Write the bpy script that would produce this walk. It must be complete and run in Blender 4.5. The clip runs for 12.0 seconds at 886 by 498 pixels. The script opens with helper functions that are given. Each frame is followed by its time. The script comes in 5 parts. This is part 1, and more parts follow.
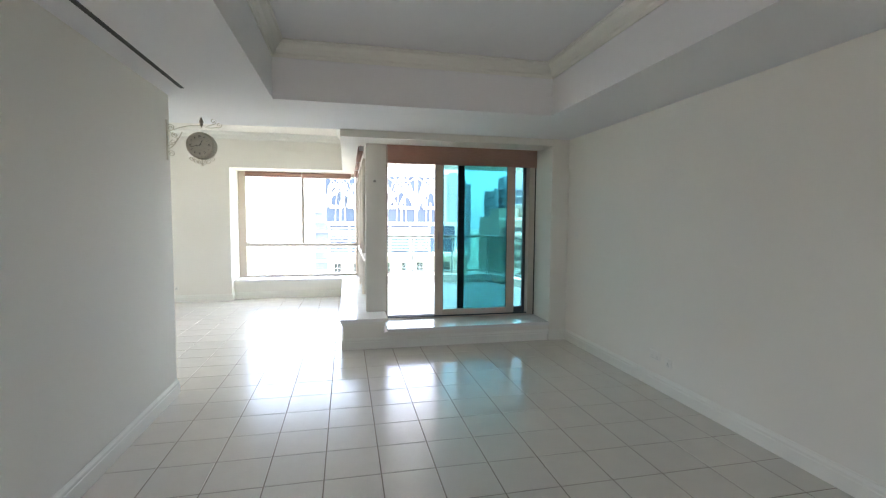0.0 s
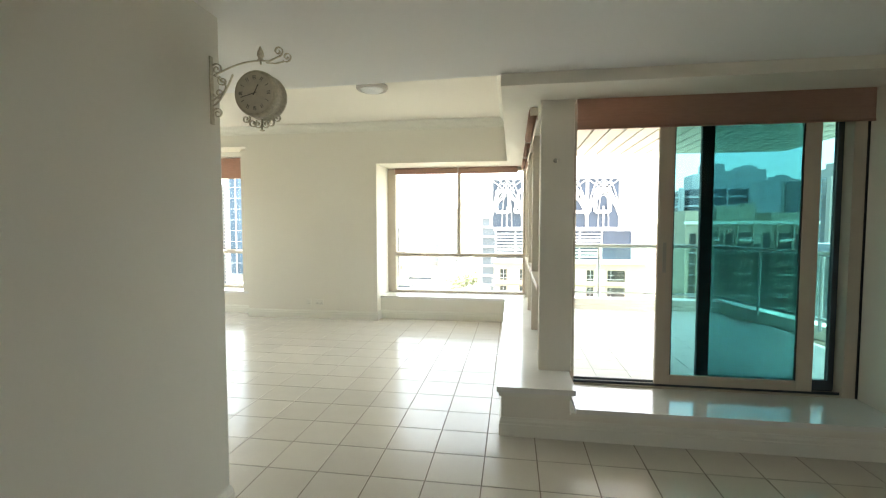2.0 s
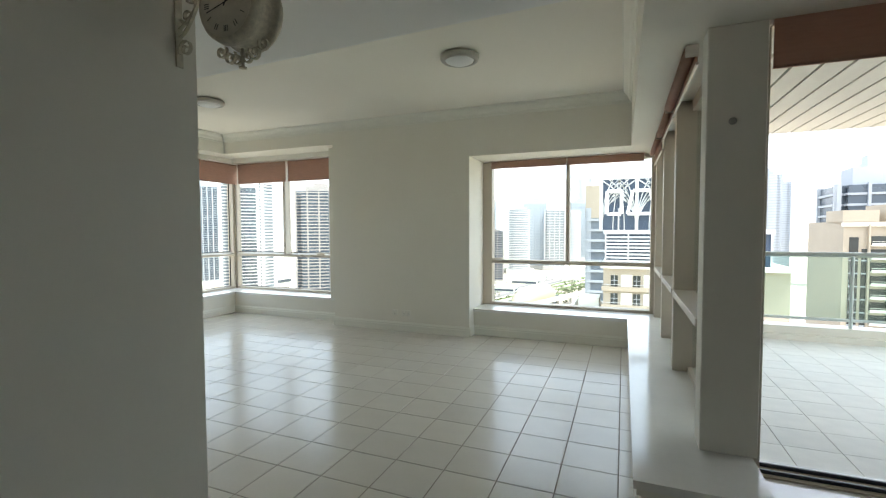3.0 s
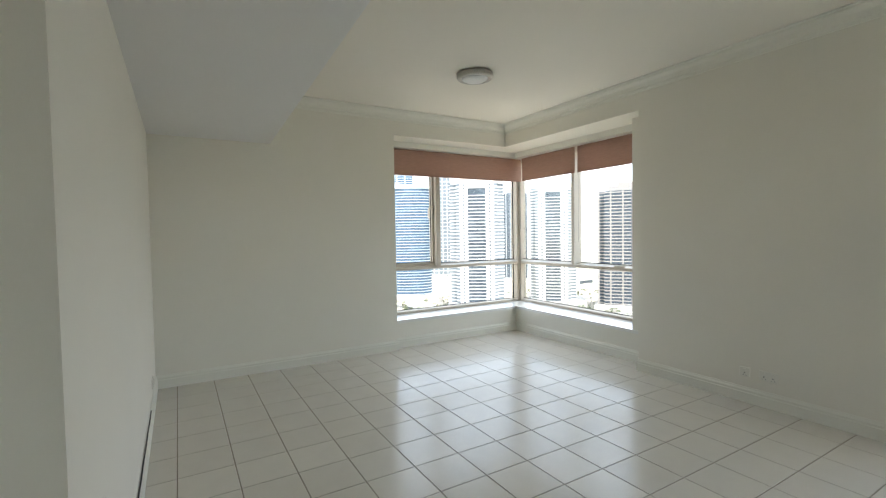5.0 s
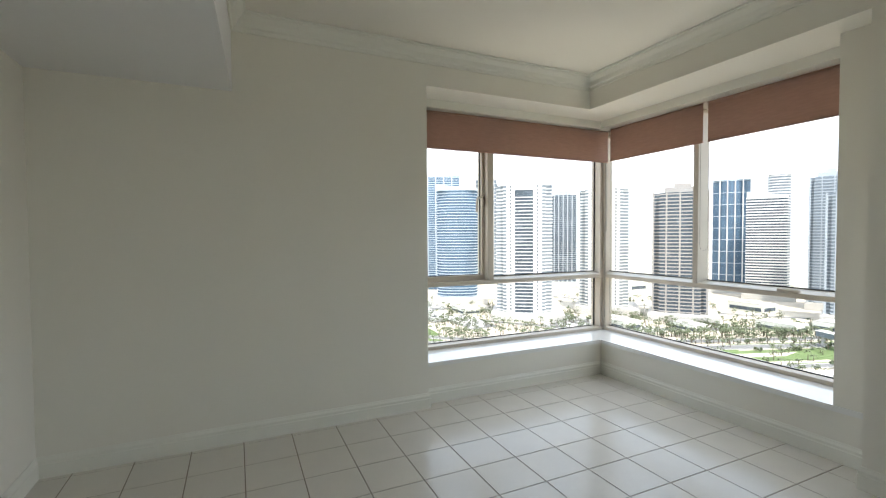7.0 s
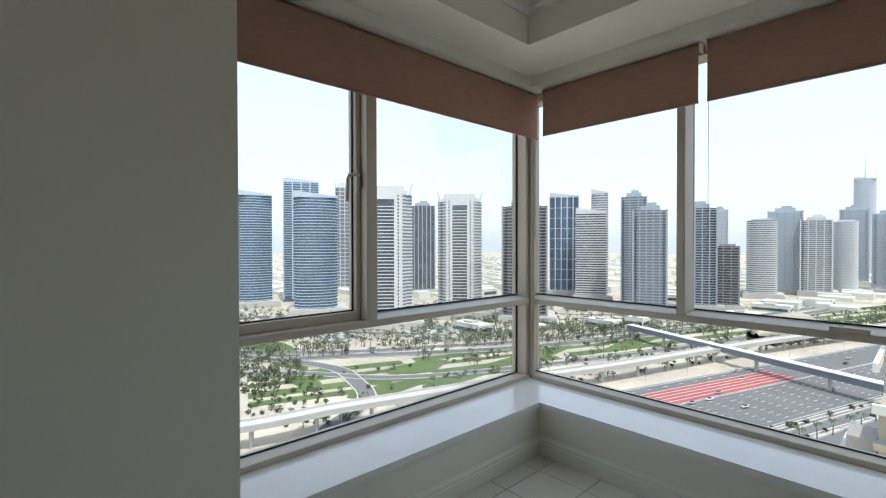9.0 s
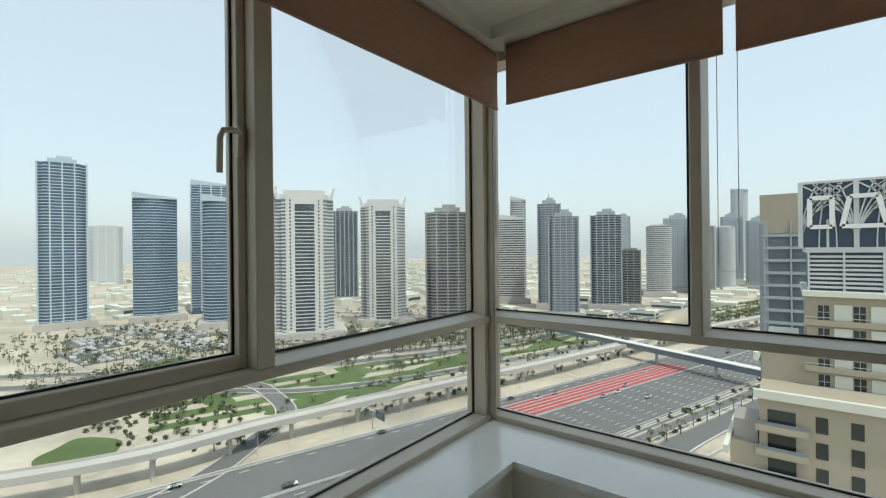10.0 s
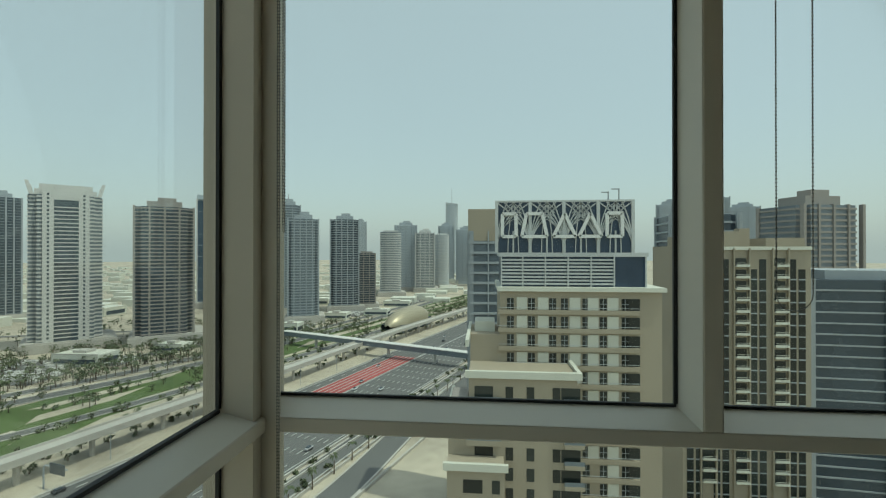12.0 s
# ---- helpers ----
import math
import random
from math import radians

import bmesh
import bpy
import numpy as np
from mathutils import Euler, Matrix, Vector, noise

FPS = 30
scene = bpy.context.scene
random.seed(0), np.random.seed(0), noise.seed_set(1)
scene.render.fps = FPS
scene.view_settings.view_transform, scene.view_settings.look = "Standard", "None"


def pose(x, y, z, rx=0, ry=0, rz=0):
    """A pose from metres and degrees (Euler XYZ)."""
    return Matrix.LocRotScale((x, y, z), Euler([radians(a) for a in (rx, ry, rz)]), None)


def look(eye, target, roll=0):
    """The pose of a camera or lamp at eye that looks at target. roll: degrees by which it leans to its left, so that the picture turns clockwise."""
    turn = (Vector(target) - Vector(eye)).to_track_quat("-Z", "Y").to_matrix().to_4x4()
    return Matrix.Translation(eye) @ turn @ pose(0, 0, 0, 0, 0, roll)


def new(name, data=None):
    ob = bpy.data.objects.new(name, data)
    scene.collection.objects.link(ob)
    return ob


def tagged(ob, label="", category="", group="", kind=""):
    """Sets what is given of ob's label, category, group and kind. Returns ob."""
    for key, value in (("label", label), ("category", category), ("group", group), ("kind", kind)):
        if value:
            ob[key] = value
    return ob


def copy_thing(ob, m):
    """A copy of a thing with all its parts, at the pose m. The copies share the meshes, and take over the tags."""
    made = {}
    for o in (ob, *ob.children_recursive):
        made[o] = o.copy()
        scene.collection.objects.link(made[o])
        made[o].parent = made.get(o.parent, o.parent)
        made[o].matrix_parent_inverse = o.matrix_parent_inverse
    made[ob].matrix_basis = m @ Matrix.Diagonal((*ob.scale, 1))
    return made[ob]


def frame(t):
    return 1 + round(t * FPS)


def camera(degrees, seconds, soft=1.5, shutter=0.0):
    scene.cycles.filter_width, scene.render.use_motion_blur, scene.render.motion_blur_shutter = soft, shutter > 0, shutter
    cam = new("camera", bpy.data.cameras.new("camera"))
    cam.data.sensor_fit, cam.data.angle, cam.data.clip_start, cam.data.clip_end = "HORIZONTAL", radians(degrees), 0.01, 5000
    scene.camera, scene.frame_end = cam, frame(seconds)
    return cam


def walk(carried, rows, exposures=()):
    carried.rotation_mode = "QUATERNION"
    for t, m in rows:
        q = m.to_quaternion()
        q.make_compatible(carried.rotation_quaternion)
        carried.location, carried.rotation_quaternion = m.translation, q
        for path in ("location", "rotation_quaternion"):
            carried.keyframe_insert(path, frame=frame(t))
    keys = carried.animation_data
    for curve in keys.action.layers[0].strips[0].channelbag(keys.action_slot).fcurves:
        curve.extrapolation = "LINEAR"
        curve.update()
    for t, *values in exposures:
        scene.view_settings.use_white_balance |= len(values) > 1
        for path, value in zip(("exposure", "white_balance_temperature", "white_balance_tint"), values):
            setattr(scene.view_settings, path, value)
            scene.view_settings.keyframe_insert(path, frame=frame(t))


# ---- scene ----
cam = camera(89.4, 12.0, soft=1.2)
PATH = [
    (0, (0.407, -0.853, 1.571), (0.831, 1.098, 1.444), 0.4),
    (0.5, (0.447, -0.308, 1.564), (0.67, 1.675, 1.44), 0.3),
    (1, (0.489, 0.243, 1.555), (0.528, 2.24, 1.44), 0.1),
    (1.5, (0.472, 0.785, 1.551), (0.291, 2.773, 1.437), -0.1),
    (2, (0.439, 1.316, 1.557), (0.134, 3.29, 1.451), 0.0),
    (2.5, (0.403, 1.847, 1.559), (-0.105, 3.779, 1.456), -0.3),
    (3, (0.279, 2.364, 1.539), (-0.469, 4.217, 1.449), -0.2),
    (3.5, (0.075, 2.852, 1.589), (-0.98, 4.549, 1.495), -0.6),
    (3.7, (-0.032, 3.046, 1.621), (-1.198, 4.668, 1.522), -0.9),
    (5.3, (-1.05, 4.217, 1.568), (-2.829, 5.128, 1.496), -0.9),
    (5.5, (-1.176, 4.394, 1.577), (-2.978, 5.259, 1.504), -0.9),
    (6, (-1.659, 4.585, 1.56), (-3.475, 5.42, 1.495), -0.5),
    (6.5, (-2.156, 4.787, 1.565), (-3.985, 5.593, 1.492), -0.3),
    (6.7, (-2.357, 4.841, 1.564), (-4.185, 5.65, 1.492), -0.3),
    (8.5, (-4.047, 5.608, 1.49), (-5.622, 6.841, 1.495), -0.5),
    (9, (-4.492, 5.882, 1.542), (-5.967, 7.232, 1.519), -0.1),
    (9.5, (-4.873, 6.172, 1.521), (-6.256, 7.617, 1.517), -0.6),
    (10, (-5.242, 6.489, 1.519), (-6.467, 8.07, 1.52), -0.6),
    (10.5, (-5.588, 6.816, 1.536), (-6.488, 8.602, 1.541), -0.2),
    (11, (-5.869, 7.156, 1.547), (-6.628, 9.006, 1.558), -0.2),
    (11.5, (-6.117, 7.473, 1.555), (-6.63, 9.406, 1.571), 0.1),
    (12, (-6.202, 7.81, 1.543), (-6.388, 9.801, 1.551), -0.0),
]
EXPOSURE = [(0.0, 3.55, 6000, 22), (1.5, 3.3, 7150, 14), (2.5, 2.45, 6750, 14), (3.0, 1.92, 6350, 13), (3.5, 1.95, 6250, 10), (5.5, 2.0, 6400, 18), (6.5, 1.85, 6450, 18), (8.5, 0.93, 6050, 15), (9.5, 0.4, 6150, 17), (10.5, -0.02, 6600, -2), (12.0, -0.38, 6450, -6)]
walk(cam, [(t, look(e, a, r)) for t, e, a, r in PATH], EXPOSURE)

# ---- light ----
world = bpy.data.worlds.new("sky")
scene.world = world
world.use_nodes = True
wn = world.node_tree.nodes
sky = wn.new("ShaderNodeTexSky")
sky.sky_type = "NISHITA"
sky.sun_disc = False
SUN_EL, SUN_AZ = 67.0, 106.0
sky.sun_elevation, sky.sun_rotation = radians(SUN_EL), radians(SUN_AZ)
sky.dust_density, sky.air_density, sky.ozone_density = 3.0, 1.2, 2.0
wn["Background"].inputs["Strength"].default_value = 0.15
haze = wn.new("ShaderNodeMix")
haze.data_type = "RGBA"
haze.inputs["Factor"].default_value = 0.55
haze.inputs["B"].default_value = (6.7, 7.2, 7.5, 1)
world.node_tree.links.new(sky.outputs[0], haze.inputs["A"])
world.node_tree.links.new(haze.outputs["Result"], wn["Background"].inputs["Color"])
sun = new("sun", bpy.data.lights.new("sun", "SUN"))
sun.data.energy, sun.data.angle, sun.data.color = 2.6, radians(0.6), (1.0, 0.95, 0.86)
_d = Vector((math.sin(radians(SUN_AZ)) * math.cos(radians(SUN_EL)), math.cos(radians(SUN_AZ)) * math.cos(radians(SUN_EL)), math.sin(radians(SUN_EL))))
sun.matrix_world = look(tuple(_d * 50), (0, 0, 0))


Y_BACK = -4.5                   # wall behind the dining room


def portal(name, m, w, h):
    ob = new(name, bpy.data.lights.new(name, "AREA"))
    ob.data.shape, ob.data.size, ob.data.size_y = "RECTANGLE", w, h
    ob.data.cycles.is_portal = True
    ob.matrix_world = m


portal("portal_west", look((-7.0, 7.75, 1.6), (0, 7.75, 1.6)), 2.6, 2.4)
portal("portal_north", look((-5.75, 9.2, 1.6), (-5.75, 0, 1.6)), 2.4, 2.4)
portal("portal_north_two", look((-0.45, 9.2, 1.5), (-0.45, 0, 1.5)), 2.3, 2.2)
portal("portal_balcony", look((1.95, 5.3, 1.4), (1.95, 0, 1.4)), 2.1, 2.3)
# Guides sky light through the opening added in the unseen back wall.
portal("portal_back", look((-0.15, Y_BACK - 0.1, 1.55), (-0.15, 5, 1.55)), 1.3, 1.3)
portal("portal_side", look((0.9, 7.0, 1.5), (-5, 7.0, 1.5)), 4.0, 2.2)


# ---- materials ----
def material(name, color, rough=0.6, metal=0.0, vary=0.06, scale=6.0, fine=90.0, bump=0.03, spec=0.5, stretch=(1, 1, 1), per_object=0.0, coat=0.0):
    m = bpy.data.materials.new(name)
    m.use_nodes = True
    n, l = m.node_tree.nodes, m.node_tree.links
    b = n["Principled BSDF"]
    b.inputs["Roughness"].default_value = rough
    b.inputs["Metallic"].default_value = metal
    b.inputs["Specular IOR Level"].default_value = spec
    b.inputs["Coat Weight"].default_value = coat
    b.inputs["Coat Roughness"].default_value = 0.12
    co = n.new("ShaderNodeTexCoord")
    mp = n.new("ShaderNodeMapping")
    mp.inputs["Scale"].default_value = stretch
    l.new(co.outputs["Object"], mp.inputs["Vector"])
    a = n.new("ShaderNodeTexNoise")
    a.inputs["Scale"].default_value, a.inputs["Detail"].default_value = scale, 6
    f = n.new("ShaderNodeTexNoise")
    f.inputs["Scale"].default_value, f.inputs["Detail"].default_value = fine, 4
    l.new(mp.outputs[0], a.inputs["Vector"])
    l.new(mp.outputs[0], f.inputs["Vector"])
    mix = n.new("ShaderNodeMath")
    mix.operation = "MULTIPLY_ADD"
    l.new(f.outputs["Fac"], mix.inputs[0])
    mix.inputs[1].default_value = 0.4
    l.new(a.outputs["Fac"], mix.inputs[2])
    ramp = n.new("ShaderNodeMapRange")
    ramp.inputs["From Min"].default_value, ramp.inputs["From Max"].default_value = 0.4, 1.0
    ramp.inputs["To Min"].default_value, ramp.inputs["To Max"].default_value = 1 - vary, 1 + vary
    l.new(mix.outputs[0], ramp.inputs["Value"])
    hsv = n.new("ShaderNodeHueSaturation")
    hsv.inputs["Color"].default_value = (*color, 1)
    value = ramp.outputs[0]
    if per_object:
        info = n.new("ShaderNodeObjectInfo")
        r2 = n.new("ShaderNodeMapRange")
        r2.inputs["To Min"].default_value, r2.inputs["To Max"].default_value = 1 - per_object, 1 + per_object
        l.new(info.outputs["Random"], r2.inputs["Value"])
        mm = n.new("ShaderNodeMath")
        mm.operation = "MULTIPLY"
        l.new(value, mm.inputs[0])
        l.new(r2.outputs[0], mm.inputs[1])
        value = mm.outputs[0]
    l.new(value, hsv.inputs["Value"])
    l.new(hsv.outputs[0], b.inputs["Base Color"])
    rr = n.new("ShaderNodeMapRange")
    rr.inputs["To Min"].default_value, rr.inputs["To Max"].default_value = max(0.02, rough - 0.05), min(1, rough + 0.07)
    l.new(a.outputs["Fac"], rr.inputs["Value"])
    l.new(rr.outputs[0], b.inputs["Roughness"])
    if bump:
        bp = n.new("ShaderNodeBump")
        bp.inputs["Strength"].default_value = bump
        bp.inputs["Distance"].default_value = 0.01
        l.new(f.outputs["Fac"], bp.inputs["Height"])
        l.new(bp.outputs[0], b.inputs["Normal"])
    return m


def glass(name, tint, gloss=1.0):
    m = bpy.data.materials.new(name)
    m.use_nodes = True
    n, l = m.node_tree.nodes, m.node_tree.links
    n.remove(n["Principled BSDF"])
    tr = n.new("ShaderNodeBsdfTransparent")
    tr.inputs["Color"].default_value = (*tint, 1)
    gl = n.new("ShaderNodeBsdfGlossy")
    gl.inputs["Roughness"].default_value = 0.02
    fr = n.new("ShaderNodeFresnel")
    fr.inputs["IOR"].default_value = 1.45
    sc = n.new("ShaderNodeMath")
    sc.operation = "MULTIPLY"
    sc.inputs[1].default_value = gloss
    l.new(fr.outputs[0], sc.inputs[0])
    mx = n.new("ShaderNodeMixShader")
    l.new(sc.outputs[0], mx.inputs[0])
    l.new(tr.outputs[0], mx.inputs[1])
    l.new(gl.outputs[0], mx.inputs[2])
    l.new(mx.outputs[0], n["Material Output"].inputs["Surface"])
    return m


def fabric(name, color, rough, **k):
    """Woven cloth that lets some light through."""
    m = material(name, color, rough, **k)
    n, l = m.node_tree.nodes, m.node_tree.links
    tl = n.new("ShaderNodeBsdfTranslucent")
    tl.inputs["Color"].default_value = (*color, 1)
    mx = n.new("ShaderNodeMixShader")
    mx.inputs[0].default_value = 0.4
    l.new(n["Principled BSDF"].outputs[0], mx.inputs[1])
    l.new(tl.outputs[0], mx.inputs[2])
    l.new(mx.outputs[0], n["Material Output"].inputs["Surface"])
    return m


M_WALL = material("cream_wall_paint", (0.80, 0.77, 0.68), 0.65, vary=0.025, scale=0.9, fine=260, bump=0.06)
M_CEIL = material("white_ceiling_paint", (0.82, 0.81, 0.79), 0.75, vary=0.02, scale=0.8, fine=220, bump=0.04)
M_CREAMCEIL = material("cream_ceiling_paint", (0.83, 0.79, 0.70), 0.75, vary=0.02, scale=0.8, fine=220, bump=0.04)
M_TRIM = material("white_trim_paint", (0.80, 0.785, 0.70), 0.42, vary=0.02, scale=3, fine=150, bump=0.03)
M_TILE = material("cream_ceramic_tile", (0.70, 0.66, 0.58), 0.22, vary=0.03, scale=5, fine=60, bump=0.02, per_object=0.035, coat=0.15)
M_GROUT = material("brown_grout", (0.24, 0.20, 0.155), 0.9, vary=0.25, scale=4, fine=120, bump=0.15)
M_MARBLE = material("white_marble", (0.84, 0.83, 0.79), 0.12, vary=0.04, scale=3.5, fine=30, bump=0.0, coat=0.3)
M_FRAME = material("beige_coated_aluminium", (0.53, 0.465, 0.375), 0.40, vary=0.03, scale=5, fine=200, bump=0.02)
M_BEAD = material("pale_beige_glazing_bead", (0.60, 0.56, 0.48), 0.35, vary=0.03, scale=5, fine=200, bump=0.02)
M_DARKFRAME = material("dark_grey_aluminium", (0.05, 0.06, 0.07), 0.4, metal=0.3, vary=0.1, bump=0.0)
M_GASKET = material("black_rubber_gasket", (0.012, 0.012, 0.012), 0.6, bump=0.0)
M_BLIND = fabric("tan_woven_blind_fabric", (0.50, 0.33, 0.26), 0.9, vary=0.14, scale=12, fine=240, bump=0.3, stretch=(1, 1, 6))
M_BLINDBAR = material("white_blind_bar", (0.75, 0.68, 0.6), 0.45, bump=0.0)
M_GLASS = glass("clear_window_glass", (0.93, 0.96, 0.95), 0.14)
M_TEAL = glass("teal_tinted_glass", (0.37, 0.59, 0.60), 0.5)
M_BALGLASS = glass("green_balustrade_glass", (0.82, 0.92, 0.89), 0.6)
M_RAIL = material("grey_green_painted_rail", (0.45, 0.5, 0.48), 0.4, metal=0.3, bump=0.0)
M_BALTILE = material("pale_balcony_tile", (0.74, 0.72, 0.67), 0.5, vary=0.08, per_object=0.04)
M_SLAT = material("pale_ceiling_slat", (0.62, 0.60, 0.54), 0.5, metal=0.0, vary=0.04, bump=0.0)
# Near-black colour puts the shade between the balcony ceiling slats into the slab.
M_SLATGAP = material("slat_gap_shade", (0.05, 0.05, 0.05), 0.8, bump=0.0)
M_IRON = material("antique_cream_painted_iron", (0.55, 0.50, 0.38), 0.5, metal=0.2, vary=0.25, scale=60, fine=300, bump=0.1)
M_DIAL = material("aged_cream_dial", (0.62, 0.57, 0.46), 0.5, vary=0.12, scale=25, bump=0.0)
M_BLACK = material("black_paint", (0.02, 0.02, 0.018), 0.5, bump=0.0)
M_LAMPRING = material("grey_lamp_ring", (0.42, 0.40, 0.36), 0.3, metal=0.7, bump=0.0)
M_LAMPGLASS = material("frosted_lamp_glass", (0.72, 0.73, 0.72), 0.35, vary=0.02, bump=0.0)
M_PLASTIC = material("white_plastic", (0.78, 0.76, 0.68), 0.35, vary=0.01, bump=0.0)
M_CHAIN = material("pale_bead_chain", (0.20, 0.19, 0.17), 0.4, metal=0.3, bump=0.0)


# ---- geometry helpers ----
def box(bm, x0, x1, y0, y1, z0, z1):
    v = [bm.verts.new((x, y, z)) for z in (z0, z1) for x, y in ((x0, y0), (x1, y0), (x1, y1), (x0, y1))]
    for f in ((3, 2, 1, 0), (4, 5, 6, 7), (0, 1, 5, 4), (1, 2, 6, 5), (2, 3, 7, 6), (3, 0, 4, 7)):
        bm.faces.new([v[i] for i in f])
    return v


def prism(bm, pts, z0, z1):
    """A vertical prism over the 2D outline pts (counter-clockwise)."""
    lo = [bm.verts.new((x, y, z0)) for x, y in pts]
    hi = [bm.verts.new((x, y, z1)) for x, y in pts]
    bm.faces.new(lo[::-1])
    bm.faces.new(hi)
    for i in range(len(pts)):
        j = (i + 1) % len(pts)
        bm.faces.new((lo[i], lo[j], hi[j], hi[i]))


def lathe(bm, profile, m=Matrix(), steps=28):
    rings = []
    for r, z in profile:
        rings.append([bm.verts.new(m @ Vector((r * math.cos(2 * math.pi * i / steps), r * math.sin(2 * math.pi * i / steps), z))) for i in range(steps)])
    for a, b in zip(rings, rings[1:]):
        for i in range(steps):
            j = (i + 1) % steps
            bm.faces.new((a[i], a[j], b[j], b[i]))
    bm.faces.new(rings[0][::-1])
    bm.faces.new(rings[-1])


def tube(bm, pts, r, sides=6):
    """A round bar along the 3D points."""
    pts = [Vector(p) for p in pts]
    rings = []
    for i, p in enumerate(pts):
        d = (pts[min(i + 1, len(pts) - 1)] - pts[max(i - 1, 0)]).normalized()
        a = d.orthogonal().normalized() if not rings else (last - d * last.dot(d)).normalized()
        last = a
        b = d.cross(a)
        rings.append([bm.verts.new(p + a * (r * math.cos(2 * math.pi * k / sides)) + b * (r * math.sin(2 * math.pi * k / sides))) for k in range(sides)])
    for u, v in zip(rings, rings[1:]):
        for k in range(sides):
            j = (k + 1) % sides
            bm.faces.new((u[k], u[j], v[j], v[k]))
    bm.faces.new(rings[0][::-1])
    bm.faces.new(rings[-1])


def sweep(bm, path, profile, closed=False):
    """A moulding: profile of (out, z) carried along a 2D path, out to the path's left, with mitred corners."""
    n = len(path)
    P = [Vector(p) for p in path]
    rings = []
    for i in range(n):
        dirs = []
        if closed or i > 0:
            dirs.append((P[i] - P[i - 1]).normalized())
        if closed or i < n - 1:
            dirs.append((P[(i + 1) % n] - P[i]).normalized())
        nrm = [Vector((-d.y, d.x)) for d in dirs]
        m = sum(nrm, Vector((0, 0))) / len(nrm)
        m = m / max(m.length_squared, 0.2)
        rings.append([bm.verts.new((P[i].x + m.x * o, P[i].y + m.y * o, z)) for o, z in profile])
    k = len(profile)
    for i in range(n if closed else n - 1):
        a, b = rings[i], rings[(i + 1) % n]
        for j in range(k):
            bm.faces.new((a[j], b[j], b[(j + 1) % k], a[(j + 1) % k]))
    if not closed:
        bm.faces.new(rings[0])
        bm.faces.new(rings[-1][::-1])


def mesh_of(name, bm, mat, bevel=0.0):
    if bevel:
        bmesh.ops.bevel(bm, geom=bm.edges[:], offset=bevel, segments=1, affect="EDGES", clamp_overlap=True)
    bmesh.ops.recalc_face_normals(bm, faces=bm.faces[:])
    me = bpy.data.meshes.new(name)
    bm.to_mesh(me)
    bm.free()
    me.materials.append(mat)
    return me


def part(name, bm, mat, parent=None, label="", bevel=0.0, smooth=False):
    ob = new(name, mesh_of(name, bm, mat, bevel))
    if smooth:
        for p in ob.data.polygons:
            p.use_smooth = True
    if parent is not None:
        ob.parent = parent
        ob.matrix_parent_inverse = Matrix.Translation(parent.location).inverted() if parent.type == "EMPTY" else parent.matrix_basis.inverted()
    if label:
        tagged(ob, label)
    return ob


def boxes(name, rows, mat, parent=None, label="", bevel=0.0):
    bm = bmesh.new()
    for r in rows:
        box(bm, *r)
    return part(name, bm, mat, parent, label, bevel)


def structure(ob, label, category):
    return tagged(ob, label, category, kind="structure")


def thing(name, x, y, z, label, category, group=""):
    ob = new(name)
    ob.location = (x, y, z)
    return tagged(ob, label, category, group)


# ---- plan ----
X_R, X_L = 3.27, -1.08          # dining walls
Y_L = 3.49                      # end of the clock wall
Y_S, X_W, Y_N = 3.73, -6.34, 8.355   # living room walls
Z_LOW, Z_HIGH, Z_TRAY = 2.63, 3.20, 3.12
Y_SOF, Y_SOF_W = 4.61, 4.92     # edge of the low ceiling in the living room, at its east and west ends
X_P = 0.35                      # ledge and beam line towards the balcony
Y_P = 4.58                      # front of the balcony door platform
Z_N1, Z_N2 = 2.88, 2.55         # heads of the window niches
X_G, Y_G = -6.87, 9.08          # glass lines

# ---- walls ----
structure(boxes("wall_east", [(X_R, X_R + 0.25, Y_BACK, 5.3, 0, 3.5)], M_WALL), "plain cream painted wall with a low white baseboard", "wall")
structure(boxes("wall_clock", [(X_L - 0.22, X_L, Y_BACK, Y_L, 0, 3.5)], M_WALL), "cream painted wall end that carries the clock", "wall")
structure(boxes("wall_south", [(X_W - 0.3, -2.2, Y_S - 0.25, Y_S, 0, 3.5), (-2.2, X_L - 0.22, Y_L - 0.25, Y_L, 0, 3.5), (-2.45, -2.2, Y_L - 0.25, Y_S - 0.25, 0, 3.5)], M_WALL), "cream painted living room wall under the low ceiling", "wall")
# Unseen back wall; its opening is added to let in sky light.
structure(boxes("wall_back", [(X_L - 0.22, -0.8, Y_BACK - 0.25, Y_BACK, 0, 3.5), (0.5, X_R + 0.25, Y_BACK - 0.25, Y_BACK, 0, 3.5), (-0.8, 0.5, Y_BACK - 0.25, Y_BACK, 0, 0.9), (-0.8, 0.5, Y_BACK - 0.25, Y_BACK, 2.2, 3.5)], M_WALL), "unseen cream painted back wall with an opening added to let light in", "wall")
structure(boxes("wall_west", [(X_W - 0.62, X_W, Y_S, 6.48, 0, 3.5), (X_W - 0.62, X_W, 6.48, 9.2, Z_N1, 3.5), (X_W - 0.62, X_W - 0.10, 6.48, 8.62, 0, 0.345)], M_WALL), "cream painted wall with a corner window niche", "wall")
structure(boxes("wall_north", [(-4.02, -1.74, Y_N, 9.2, 0, 3.5), (X_W, -4.02, Y_N, 9.2, Z_N1, 3.5), (-1.74, 0.55, Y_N, 9.2, Z_N2, 3.5),
                               (X_W - 0.62, -4.02, 8.62, 9.2, 0, 0.345), (-1.74, 0.55, 8.55, 9.2, 0, 0.335)], M_WALL), "cream painted wall with two deep window niches", "wall")
